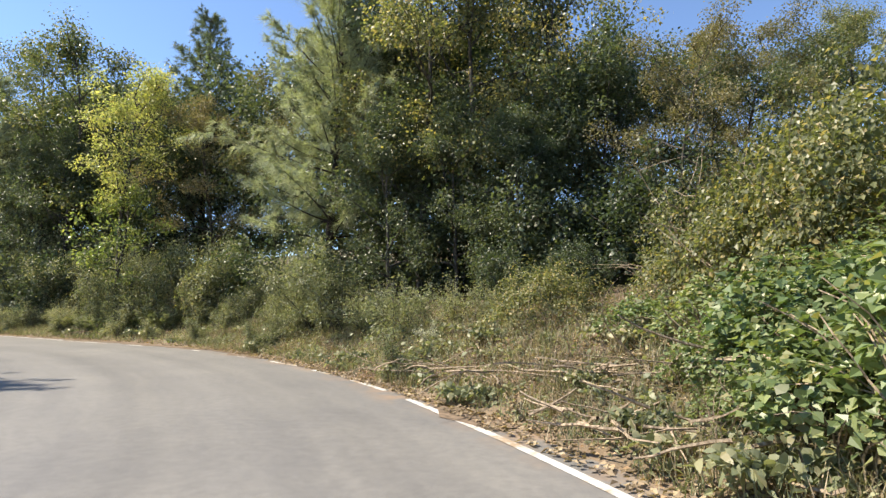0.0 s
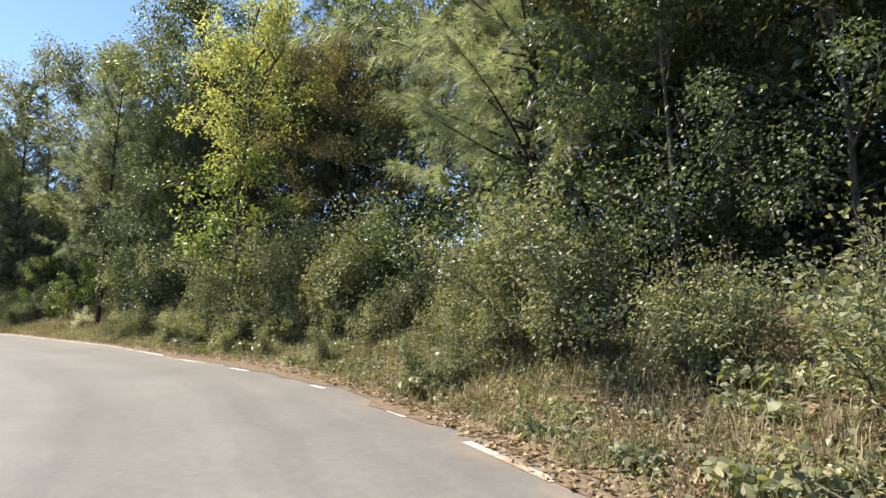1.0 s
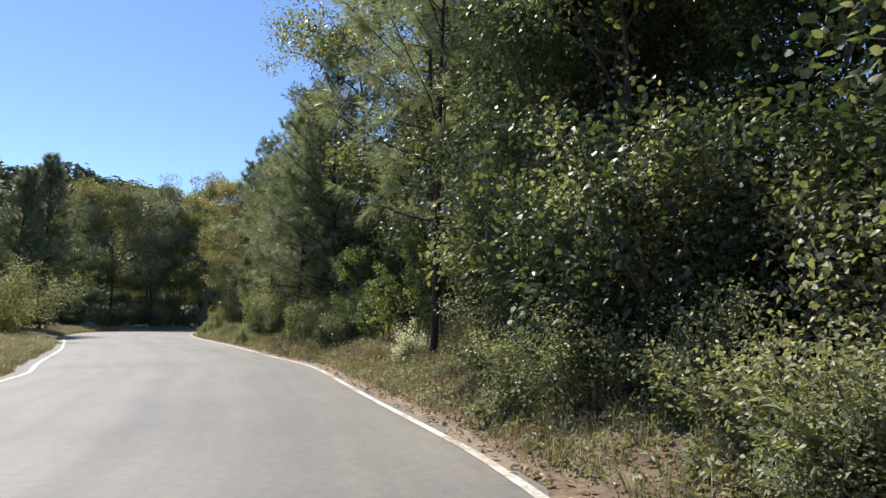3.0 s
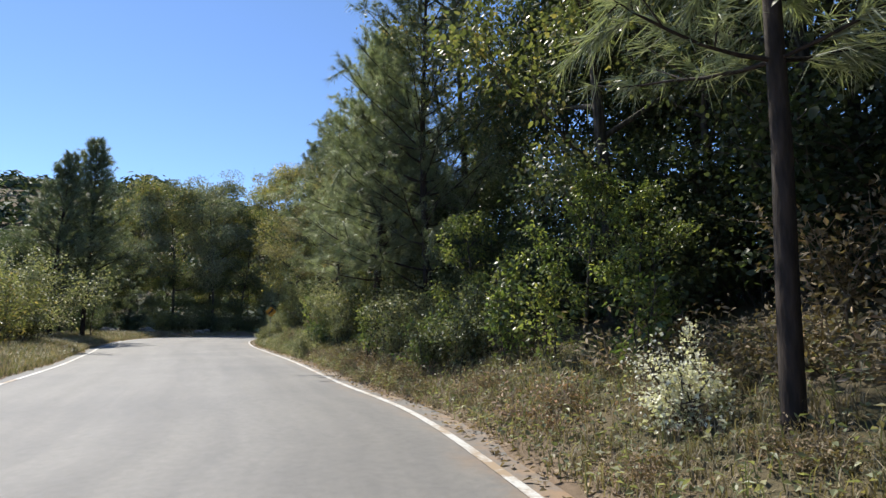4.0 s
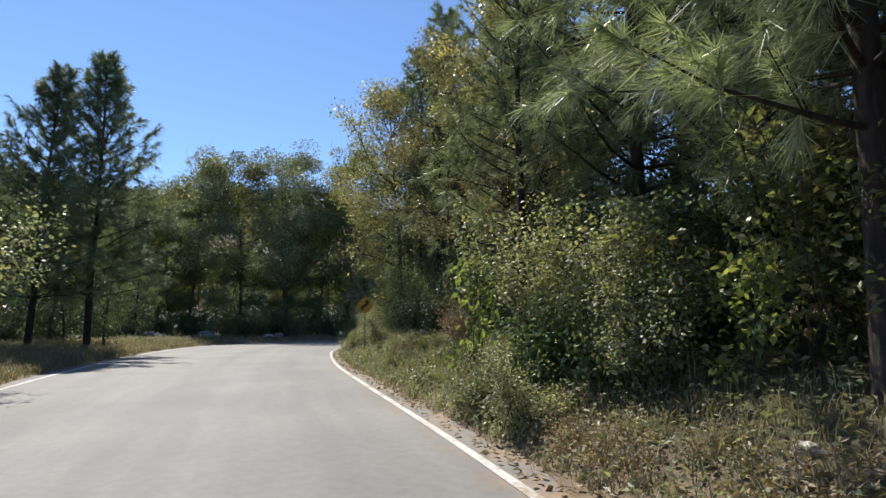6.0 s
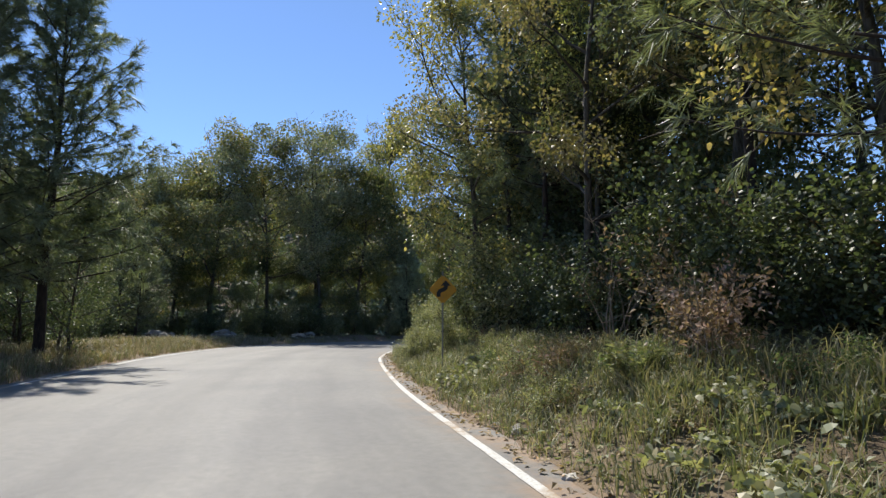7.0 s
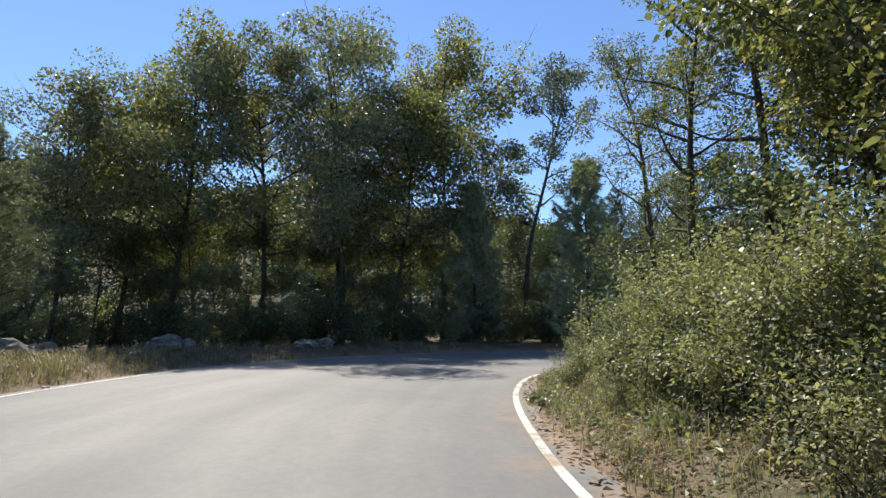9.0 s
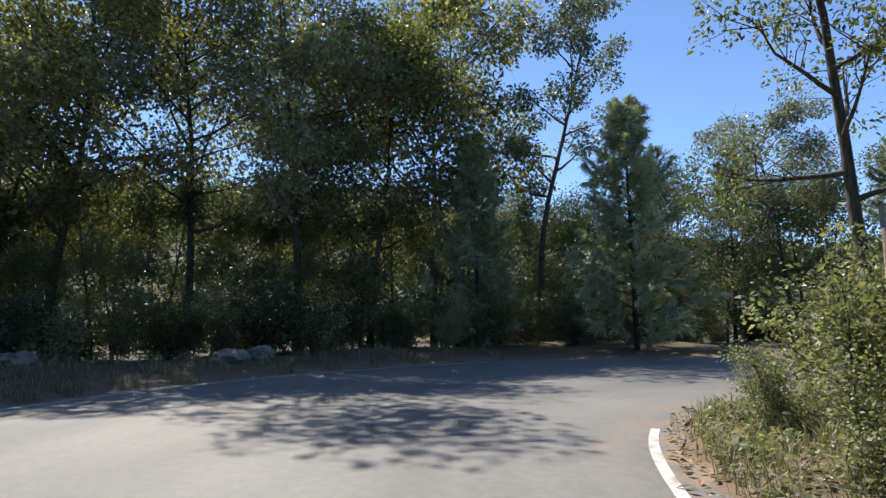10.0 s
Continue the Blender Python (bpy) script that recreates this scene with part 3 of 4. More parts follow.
build_ground()
ragged = 0.08 * np.sin(S * 0.9) + 0.05 * np.sin(S * 2.3 + 1) + 0.03 * np.sin(S * 4.1)
band("road", -WIDTH - 0.32 + ragged * 0.7, 0.34 + ragged, 0.0, ASPHALT, "worn light grey asphalt road, sunlit and dusty", "road", 10)
zero = np.zeros(len(S))
drift = np.interp(S, [3, 5, 9, 12, 16, 18, 20, 22, 27, 30], [0, 0.1, 0.12, -0.1, -0.25, -0.42, -0.4, -0.15, 0.05, 0])
for i, (a, b) in enumerate(((-44, 4.3), (4.9, 6.6), (7.0, 8.4), (8.8, 10.4), (11.3, 12.4), (13.9, 15.0), (17.1, 18.3), (18.9, 82.5))):
    band(f"trim_right_line_{i + 1}", drift - 0.05, drift + 0.05, 0.005, PAINT, "worn white painted edge line, partly buried", "road marking", s0=a, s1=b)
spill = drift + 0.1 + 0.16 * np.sin(S * 1.7) * np.sin(S * 0.31 + 1) + 0.07 * np.sin(S * 5.3 + 2)
band("trim_soil_spill", spill, zero + 0.64, 0.007, DIRT, "reddish soil washed over the road's edge", "soil", s0=2, s1=26.5, z2=0.02)
band("trim_left_line", -WIDTH - 0.05, -WIDTH + 0.05, 0.005, PAINT, "worn white painted edge line", "road marking", s1=88)

# ---- plant kinds ----
OAKS = [broadleaf("oak_tree", 11, 10.0, 1.8, 3.1, 20000, 0.090, LEAF_OLIVE, "olive-green oak tree with a dense uneven crown", slim=0.62, oval=True),
        broadleaf("oak_tree", 12, 8.5, 0.9, 3.0, 19000, 0.088, LEAF_DARK_SHADE, "dark green broadleaved tree, dense to the ground", slim=0.62, oval=True),
        broadleaf("oak_tree", 13, 11.5, 2.4, 3.3, 20000, 0.090, LEAF_OLIVE, "tall olive-green oak tree on the bank", slim=0.7)]
RUSTY = broadleaf("oak_tree", 14, 9.5, 2.2, 3.0, 15000, 0.088, LEAF_RUST, "oak tree with rusty brown and olive leaves", slim=0.7, bald=0.4)
YELLOW = broadleaf("autumn_tree", 15, 9.0, 4.0, 2.1, 9000, 0.115, LEAF_YELLOW, "slender tree with bright yellow autumn leaves")
GOLDEN = broadleaf("oak_tree", 24, 9.6, 2.4, 2.7, 13000, 0.09, LEAF_GOLD, "oak tree with golden and olive autumn leaves", slim=0.62, oval=True)
SILVER_PINE = pine("pine_tree", 25, 13.0, 2.4, 4.3, 3800, "long-needled pine tree with soft silvery tufts", needles=44, long=0.36, thick=0.013, gap=0.46, mat=NEEDLE_PALE)
SIDE_PINE = pine("pine_tree", 26, 12.8, 2.2, 4.3, 3000, "dark young pine tree on the open side of the road", needles=24, long=0.34, thick=0.02, cone=0.95, gap=0.46)
PINES = [pine("pine_tree", 21, 13.0, 1.2, 4.2, 3400, "long-needled pine tree with low drooping boughs", needles=32, thick=0.012, long=0.28),
         pine("pine_tree", 22, 14.5, 2.6, 4.6, 2100, "tall long-needled pine tree", needles=22, thick=0.022)]
POLE = pine("pine_tree", 23, 12.0, 3.6, 2.6, 900, "slim young pine tree with a bare lower trunk", needles=24, thick=0.014, long=0.28, stout=0.62)
LONE = pine("pine_tree", 23, 12.0, 2.9, 2.9, 1500, "slim pine tree with a bare lower trunk and silvery tufts", needles=30, thick=0.013, long=0.32, stout=0.6, mat=NEEDLE_PALE)
FAR_TREES = [broadleaf("tall_tree", 16, 15.0, 4.6, 4.9, 24000, 0.18, LEAF_GREY, "tall backlit tree with a domed grey-green crown", clump=0.2, limbs=22, shape=0.35, puff=0.25, slim=0.68, subs=5, tight=0.97, bald=0.5),
             broadleaf("tall_tree", 17, 14.0, 3.2, 4.8, 24000, 0.18, LEAF_OLIVE, "tall backlit olive tree beside the bend", clump=0.2, limbs=24, shape=0.45, puff=0.24, slim=0.68, subs=5, tight=0.97, bald=0.5)]
AIRY = broadleaf("tall_tree", 27, 17.0, 6.5, 2.9, 9500, 0.18, LEAF_GREY, "tall thin-crowned tree with sky showing through", clump=0.3, limbs=17, shape=0.5, puff=0.24, slim=0.6, subs=4, tight=0.95, bald=0.4)
CONE = pine("conifer", 28, 9.4, 0.5, 2.7, 2600, "bushy conical conifer across the bend", needles=20, long=0.34, thick=0.04, cone=0.65, gap=0.4, mat=NEEDLE_PALE)
# inner trees: the wood's shade is put into their leaf colour
BACK = broadleaf("woodland_tree", 18, 9.5, 0.3, 3.8, 9000, 0.165, LEAF_DARK_SHADE, "tree inside the wood with leaves darkened for shade", clump=0.5, twigs=False, puff=0.24, slim=0.68)
LIME = broadleaf("young_tree", 19, 4.8, 1.0, 1.5, 3200, 0.12, LEAF_LIME, "young tree with large yellow-green leaves", oval=True, limbs=12, clump=0.16)
SHRUBS = [shrub("shrub", 31, 2.2, 1.1, 11, 2600, 0.10, LEAF_SHRUB, "grey-green leafy shrub on the bank", slim=0.6),
          shrub("shrub", 32, 1.5, 1.0, 11, 2800, 0.095, LEAF_VINE, "fresh green leafy shrub at the verge", oval=True),
          shrub("shrub", 33, 3.2, 1.3, 12, 4400, 0.10, LEAF_OLIVE, "tall olive-green shrub under the trees", slim=0.58),
          shrub("shrub", 37, 2.6, 1.3, 12, 5200, 0.088, LEAF_DARK_SHADE, "dark green shrub, leaf tone darkened for shade", slim=0.6, oval=True)]
SHRUBS.append(shrub("shrub", 39, 3.8, 1.5, 15, 9000, 0.086, LEAF_SHRUB, "tall dense grey-green thicket on the bank", slim=0.6, fuzz=0.17, oval=True))
FRONT = [shrub("shrub", 51, 2.0, 1.0, 12, 4200, 0.074, LEAF_SHRUB, "small-leaved grey-green shrub at the verge", slim=0.5, oval=True),
         shrub("shrub", 52, 2.1, 1.0, 12, 4200, 0.0742, LEAF_SHRUB, "small-leaved pale shrub at the verge", slim=0.46, oval=True)]
SLIM = broadleaf("slender_tree", 20, 10.0, 2.6, 1.9, 6000, 0.10, LEAF_OLIVE, "slender tree with a light olive crown", clump=0.24)
WEED = shrub("weed", 40, 0.42, 0.42, 5, 420, 0.065, LEAF_SHRUB, "low leafy green weed on the verge", oval=True, fuzz=0.05, side=1, category="weeds", group="verge weeds")
DRY_SHRUB = shrub("dry_weed", 34, 0.75, 0.7, 10, 800, 0.085, LEAF_DRY, "dry brown weeds at the road's edge", slim=0.4, side=3, category="weeds", bark=BARK_DRY)
SAPLING = shrub("sapling", 35, 2.4, 0.38, 4, 520, 0.115, LEAF_LIME, "young sapling with large yellow-green leaves", oval=True, slim=0.46, fuzz=0.10, low=0.2, category="sapling", group="saplings")
VINES = mound("vine_thicket", 36, 2.4, 2.2, 10000, 0.098, LEAF_VINE, "bright green vines heaped over brush")
LOW_VINES = mound("vine_thicket", 45, 1.1, 1.0, 2600, 0.10, LEAF_VINE, "bright green vines creeping over the verge")
BARE = shrub("bare_bush", 41, 3.4, 0.9, 7, 24, 0.06, LEAF_DRY, "bleached leafless bush above the vines", category="dead bush", bark=BARK_DRY)
DRY_VINES = mound("vine_thicket", 42, 2.5, 2.2, 9000, 0.095, LEAF_OLIVE, "olive and yellowing vines heaped over brush")
PALE = shrub("seeding_bush", 43, 1.2, 0.42, 11, 2600, 0.045, LEAF_PALE, "bush covered in pale fluffy seed heads", slim=0.8, fuzz=0.05, low=0.35, side=6)
FERN = fern("fern", 38, 11, 0.95, "green fern with arching fronds on the bank")

# ---- right side: the wooded bank ----
rng = np.random.default_rng(5)
for s in np.arange(8, 73, 2.7):
    x, y = along(s + rng.normal(0, 0.5), rng.uniform(4.2, 5.6) + (0.7 if s > 30 else 0))
    if 13 < s < 19:
        x, y = along(s, 8.0)
    elif 19 <= s < 30 or 52 < s < 66:
        x, y = along(s, 6.4 if s < 54 else 7.6)
    elif s > 69:
        x, y = along(s, 8.6)
    # from 32 to 52 mostly dark-leaved oaks, their tone imitating deep shade
    pick = rng.choice([0, 1, 2, 3], p=[0.15, 0.6, 0.15, 0.1] if 32 < s < 52 else [0.35, 0.25, 0.25, 0.15])
    put([*OAKS, RUSTY][pick], x, y, rng.uniform(0, 6.28), rng.uniform(0.9, 1.15) * (0.6 if s < 10 else 0.68 if 44 < s < 53 else 1))
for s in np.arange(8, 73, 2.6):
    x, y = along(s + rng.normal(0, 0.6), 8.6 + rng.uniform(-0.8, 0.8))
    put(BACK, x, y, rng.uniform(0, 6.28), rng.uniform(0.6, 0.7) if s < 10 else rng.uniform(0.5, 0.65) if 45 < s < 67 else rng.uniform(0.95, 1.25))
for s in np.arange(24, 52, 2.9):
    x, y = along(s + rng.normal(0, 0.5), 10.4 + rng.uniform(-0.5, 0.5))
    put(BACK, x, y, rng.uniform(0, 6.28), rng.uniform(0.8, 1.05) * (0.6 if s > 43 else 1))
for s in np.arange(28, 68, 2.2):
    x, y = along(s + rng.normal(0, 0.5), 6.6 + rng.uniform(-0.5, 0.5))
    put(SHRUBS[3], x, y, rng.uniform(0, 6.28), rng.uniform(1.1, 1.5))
for s in np.arange(11, 30, 1.7):
    x, y = along(s + rng.normal(0, 0.4), rng.uniform(1.9, 2.7) + (0.5 if 18 < s < 28 else 0))
    put(SHRUBS[4], x, y, rng.uniform(0, 6.28), rng.uniform(0.85, 1.2) * (0.6 if 12 < s < 16.5 else 0.72 if s < 27 else 1), rng.uniform(0.95, 1.3))
for s in np.arange(30, 76, 1.8):
    x, y = along(s + rng.normal(0, 0.3), rng.uniform(2.6, 3.5) + (0.3 if 51 < s < 66 else 0.4 if s >= 66 else 0))
    if s >= 66:
        put(FRONT[int(s) % 2], x, y, s, rng.uniform(1.2, 1.5) if s < 72 else rng.uniform(0.85, 1.1))
    elif 30.5 < s < 36:
        put(DRY_SHRUB, x, y, s, rng.uniform(0.9, 1.3))
    elif 36 < s < 42 or 53 < s < 66:
        # dark-leaved shrubs set back: leaf colour stands in for a shaded hollow
        x, y = along(s, rng.uniform(4.2, 4.8))
        put(SHRUBS[3], x, y, s, rng.uniform(0.9, 1.2))
    else:
        put(SHRUBS[rng.choice([0, 2, 3], p=[0.3, 0.35, 0.35])], x, y, rng.uniform(0, 6.28), rng.uniform(0.85, 1.15))
for s in np.arange(9, 76, 1.2):
    if 30 < s < 38 or 43 < s < 50 or 52 < s < 68:
        continue
    near = 1.9 if s < 19 else 1.2 if s < 30 else 1.9 if s > 66 else 1.5
    x, y = along(s + rng.normal(0, 0.3), near + rng.uniform(0, 0.6))
    put([*FRONT, SHRUBS[1]][rng.choice([0, 1, 2], p=[0.55, 0.3, 0.15])], x, y, rng.uniform(0, 6.28), rng.uniform(0.5, 0.75) if s < 19 else rng.uniform(0.6, 0.95))
for s in np.arange(1, 76, 1.4):
    if 52 < s < 67 or 29 < s < 36:
        continue
    x, y = along(s + rng.normal(0, 0.5), rng.uniform(0.6, 1.2))
    put(DRY_SHRUB if rng.uniform() < 0.5 or 36 <= s < 50 else FRONT[0], x, y, rng.uniform(0, 6.28), rng.uniform(0.55, 0.95) if 36 <= s < 50 else rng.uniform(0.3, 0.6))
for i in range(250):
    s = rng.uniform(-3, 17) if i < 140 else rng.uniform(17, 77)
    x, y = along(s, 0.8 + rng.uniform(0, 1) ** 1.4 * (3.2 if s < 12 else 1.6))
    dry = i % 4 == 0 or 29 < s < 50
    put(DRY_SHRUB if dry else WEED, x, y, rng.uniform(0, 6.28), rng.uniform(0.3, 0.55) if dry else rng.uniform(0.6, 1.7), sink=0.02)
for x, y, k, size in ((5.4, 15.4, 3, 0.66), (5, 17.5, 1, 0.85), (8, 15, 3, 0.66), (11, 14, 0, 0.56), (5, 20, 2, 0.74), (9.5, 19, 0, 0.72), (14, 18, 2, 0.62), (12, 9.5, 1, 0.9), (15.5, 13, 0, 0.8), (13, 4.5, 3, 0.95)):
    put([*OAKS, RUSTY][k], x, y, x * y, size)
for x, y in ((-1, 21.5), (2, 22.5), (-3.5, 23), (0, 25), (4, 25), (10, 25), (-4, 25), (17, 17), (18, 8), (18, 3), (14, 22)):
    put(BACK, x, y, x * y, 0.7 if x > 3 and y > 16 else 1.1)
for x, y in ((0.2, 16.4), (-3.2, 17.2), (-1.2, 18.2), (2, 18.6), (2, 13.8), (3.6, 14), (5.2, 13.5), (7, 13.2), (9, 12.8), (4.4, 17), (1.2, 17), (-6.4, 19.2), (-14.8, 24), (-17, 25), (3.4, 12.6), (5.4, 12), (7.4, 11.6)):
    put(SHRUBS[3], x, y, x * y, 1.2)
for x, y in ((-22.6, 30.0), (-21.0, 29.4), (-24.4, 31.2), (-19.4, 28.6), (-20.6, 31.0), (-26.0, 32.0)):
    put(SHRUBS[3], x, y, x * y, 1.45)
for x, y in ((-20.4, 33.0), (-24.0, 34.4), (-27.6, 35.0)):
    put(BACK, x, y, x * y, 0.9)

# vines on the mound beside the start
for x, y, size, up in ((4.5, 5.2, 0.62, 0.62), (6.5, 7.7, 1.0, 1.05), (4.5, 8.4, 0.55, 1.0), (7.8, 11.2, 0.95, 1.2), (5.2, 2.6, 0.9, 1.1), (9.5, 6.0, 1.2, 1.5)):
    put(VINES if y < 7 else DRY_VINES, x, y, x * 3, size, up)
for x, y, size, up in ((2.9, 3.9, 0.85, 0.75), (3.5, 3.3, 1.1, 0.9), (3.5, 5.2, 1.0, 0.8), (2.7, 5.3, 0.55, 0.8), (2.5, 4.6, 0.4, 0.8), (3.4, 6.6, 0.8, 0.7), (2.8, 7.6, 0.6, 0.7)):
    put(LOW_VINES, x, y, x * 5 + y, size, up)
put(BARE, 2.05, 4.2, 0.4, 0.27, 1.0)
put(DRY_VINES, 1.9, 9.9, 0.2, 0.48, 0.85)
for x, y, size in ((0.3, 12.2, 0.5), (0.9, 11.6, 0.4), (1.4, 13.0, 0.7), (-0.6, 12.9, 0.5), (2.6, 12.4, 0.6), (3.0, 11.4, 0.5), (2.2, 11.2, 0.4)):
    put(SHRUBS[0 if x < 1 else 3], x, y, x * 9, size)
put(DRY_VINES, 5.3, 7.1, 0.7, 0.75, 1.25)
put(DRY_VINES, 4.8, 9.3, 1.9, 0.66, 1.15)
put(PALE, -23.3, 26.1, 0.3, 0.92, 1.0)
put(RUSTY, -50.3, 35.9, 0.9, 0.92)
put(RUSTY, 5.4, 12.9, 0.4, 0.6)
put(AIRY, -47.6, 36.4, 1.4, 0.62)
for x, y, size in ((-8.4, 20.2, 0.9), (-10.2, 21.0, 1.0), (-11.2, 21.4, 0.8)):
    put(DRY_VINES, x, y, x * 3, size * 0.6, 1.6)
put(PALE, -0.2, 10.6, 1.3, 0.5)
for x, y, size in ((-13.0, 22.1, 1.12), (-51.5, 37.5, 0.9)):
    put(YELLOW, x, y, x, size)
for x, y, size in ((1.0, 16.0, 1.22), (2.9, 17.0, 1.1), (-57.2, 37.4, 1.22), (-45.0, 35.6, 0.9)):
    put(GOLDEN, x, y, x * 2, size)
for x, y, size in ((0.4, 16.4, 0.66), (2.6, 15.6, 0.56), (4.9, 15.2, 0.56), (7.0, 14.8, 0.55), (9.6, 14.0, 0.48), (-1.6, 19.6, 1.0)):
    put(BACK, x, y, x * 7, size)
for x, y, k, size in ((-33.5, 31.1, 0, 1.0), (-38.2, 32.8, 0, 0.78), (-12, 27, 1, 1.0), (-40.5, 33.5, 1, 0.9), (-54.5, 38.5, 1, 1.0)):
    put(PINES[k], x, y, x * 2.2, size)
for s, d, size in ((28.4, 3.4, 0.95), (31.0, 3.6, 0.95)):
    x, y = along(s, d)
    put(OAKS[1], x, y, s, size)
for x, y, size in ((0.4, 14.8, 0.62), (-1.5, 15.5, 0.66), (1.9, 14.0, 0.55)):
    put(OAKS[1], x, y, x * 3, size)
for s, d, size in ((26.4, 2.2, 1.0), (27.6, 2.0, 1.15), (28.9, 2.1, 1.15), (30.0, 2.6, 1.0)):
    x, y = along(s, d)
    put(SHRUBS[3], x, y, s * 2, size, 1.15)
for i, s in enumerate(np.arange(18.6, 26, 0.62)):
    x, y = along(s, 0.75 + 0.35 * (i % 3) + rng.uniform(0, 0.25))
    put((FRONT[0], WEED, SHRUBS[1])[i % 3], x, y, s * 5, (rng.uniform(0.4, 0.6), rng.uniform(1.3, 2.0), rng.uniform(0.4, 0.6))[i % 3])
put(SILVER_PINE, -3.9, 18.4, 0.4, 1.0)
put(SILVER_PINE, -36.4, 31.0, 1.4, 0.84)
put(PINES[1], -43.2, 33.2, 2.2, 0.62)
put(SAPLING, -42.45, 31.5, 0.6, 1.05, 1.5)
put(LONE, -22.4, 25.95, 2.6, 1.0)
put(POLE, -55.6, 37.6, 2.0, 1.05)
put(POLE, -52.9, 36.8, 3.0, 1.0)
for x, y, size in ((-12.7, 21.3, 1.12), (-26.2, 28.6, 0.58), (-25.2, 28.5, 0.5), (-30.0, 29.6, 0.62)):
    put(LIME, x, y, x, size)
for x, y, size in ((-29.6, 28.0, 0.85), (-33.3, 29.05, 1.0), (-24.6, 27.6, 0.9), (-37.5, 31.2, 0.9), (-27.6, 28.3, 1.0), (-26.4, 28.0, 0.9), (-29.3, 28.7, 0.95), (-28.4, 29.2, 1.2)):
    put(SAPLING, x, y, x, size)
for x, y, size in ((-12.2, 20.9, 1.1), (-13.6, 21.2, 0.9), (-10.6, 20.0, 1.2), (-46.5, 33.0, 0.8), (-11.4, 20.4, 1.25), (-13.0, 20.7, 1.0), (-14.4, 21.4, 1.15), (-9.8, 19.5, 1.1), (-12.6, 21.4, 1.3), (-15.4, 22.2, 1.0)):
    put(FERN, x, y, x, size)
for x, y, k, size in ((-60.3, 37.4, 4, 0.6), (-61.8, 38.4, 4, 0.52), (-63.4, 39.6, 4, 0.5), (-62.5, 41.0, 4, 0.8), (-65.0, 41.2, 0, 0.75), (-65.0, 42.6, 4, 0.62), (-66.2, 42.5, 4, 0.45), (-67.3, 42.3, 0, 0.85), (-67.6, 43.6, 0, 0.9), (-0.8, 11.6, 0, 0.6), (1.6, 12.2, 3, 0.7),
                      (-12.0, 21.6, 4, 0.8), (-8.5, 19.6, 4, 0.85), (-16.5, 23.9, 4, 0.8), (-20.2, 25.6, 4, 0.75), (-4.8, 16.6, 4, 0.52), (-38.5, 31.0, 4, 0.6), (-40.4, 31.6, 4, 0.7)):
    put(SHRUBS[k], x, y, x * 5, size)
put(SLIM, -68.4, 44.2, 1.0, 0.95)
for x, y, size in ((-65.3, 42.3, 0.95), (-63.6, 42.0, 1.0), (-66.6, 43.9, 0.8)):
    put(SLIM, x, y, x, size)
for x, y, k, size in ((-61.6, 42.6, 2, 0.8), (-63.0, 43.0, 1, 0.8), (-61.0, 41.4, 0, 0.8), (-59.4, 41.0, 1, 1.1), (-57.0, 40.4, 1, 1.2), (-54.2, 39.6, 1, 1.0), (-59.0, 39.0, 0, 1.0)):
    put(OAKS[k], x, y, x, size)
for x, y, k, size in ((-34, 33.4, 2, 1.3), (-23.8, 30.6, 2, 1.28), (-18.6, 26.6, 0, 1.35), (-27, 30.6, 0, 1.4)):
    put(OAKS[k], x, y, x, size)
# unseen pine left of the road, added to throw the shadow near the start
put(PINES[1], -15.4, 8.7, 0.5, 0.85)
put(SHRUBS[2], -45.0, 21.0, 0.3, 1.05)
for x, y, size in ((-49.8, 22.1, 1.12), (-51.6, 22.0, 1.2), (-47.2, 20.2, 1.0)):
    put(SHRUBS[4], x, y, x, size)

# the bank round which the road bends
for s in np.arange(76.5, 92, 1.0):
    x, y = along(s, rng.uniform(0.9, 1.3))
    put(WEED if s % 2 < 1 else FRONT[0], x, y, s, rng.uniform(1.2, 2.0) if s % 2 < 1 else rng.uniform(0.32, 0.5))
    x, y = along(s + 0.4, rng.uniform(1.9, 2.6))
    put(FRONT[int(s) % 2], x, y, s * 2, rng.uniform(0.7, 0.95))
    x, y = along(s, 3.6)
    put(SHRUBS[4 if s % 2 < 1 else 2], x, y, s * 3, rng.uniform(0.5, 0.68))
for i in range(34):
    x, y = along(rng.uniform(51, 67), rng.uniform(0.8, 2.9))
    put((WEED, SHRUBS[1], DRY_SHRUB, WEED, SHRUBS[0])[i % 5], x, y, i, rng.uniform(0.8, 1.5) if i % 5 in (0, 3) else rng.uniform(0.22, 0.36) if i % 5 != 2 else rng.uniform(0.5, 0.9))
DEAD = shrub("withered_bush", 44, 2.4, 0.8, 8, 900, 0.11, LEAF_DRY, "withered bush with rust-brown hanging leaves", slim=0.5, low=0.4, bark=BARK_DRY, category="dead bush")
for x, y, size in ((-47.7, 35.6, 1.15), (-45.7, 33.35, 0.68), (-46.5, 33.9, 0.75), (-21.6, 27.6, 0.85), (-20.4, 27.0, 0.8), (-22.6, 28.6, 0.9)):
    put(DEAD, x, y, x * 4, size)
for x, y, size in ((-21.0, 26.6, 1.2), (-20.0, 26.2, 1.1), (-22.0, 27.2, 1.0), (-21.2, 28.2, 1.3), (-22.9, 27.7, 1.2)):
    put(DRY_SHRUB, x, y, x * 7, size)
for s, d, size in ((56.4, 4.2, 0.9), (59.2, 5.0, 1.2), (61.5, 3.8, 0.8), (64.0, 4.6, 1.0)):
    x, y = along(s, d)
    put(DEAD, x, y, s, size)
for s in np.arange(51.5, 67, 1.35):
    x, y = along(s, rng.uniform(3.3, 4.2))
    put(SHRUBS[3], x, y, s * 3, rng.uniform(0.6, 0.95))
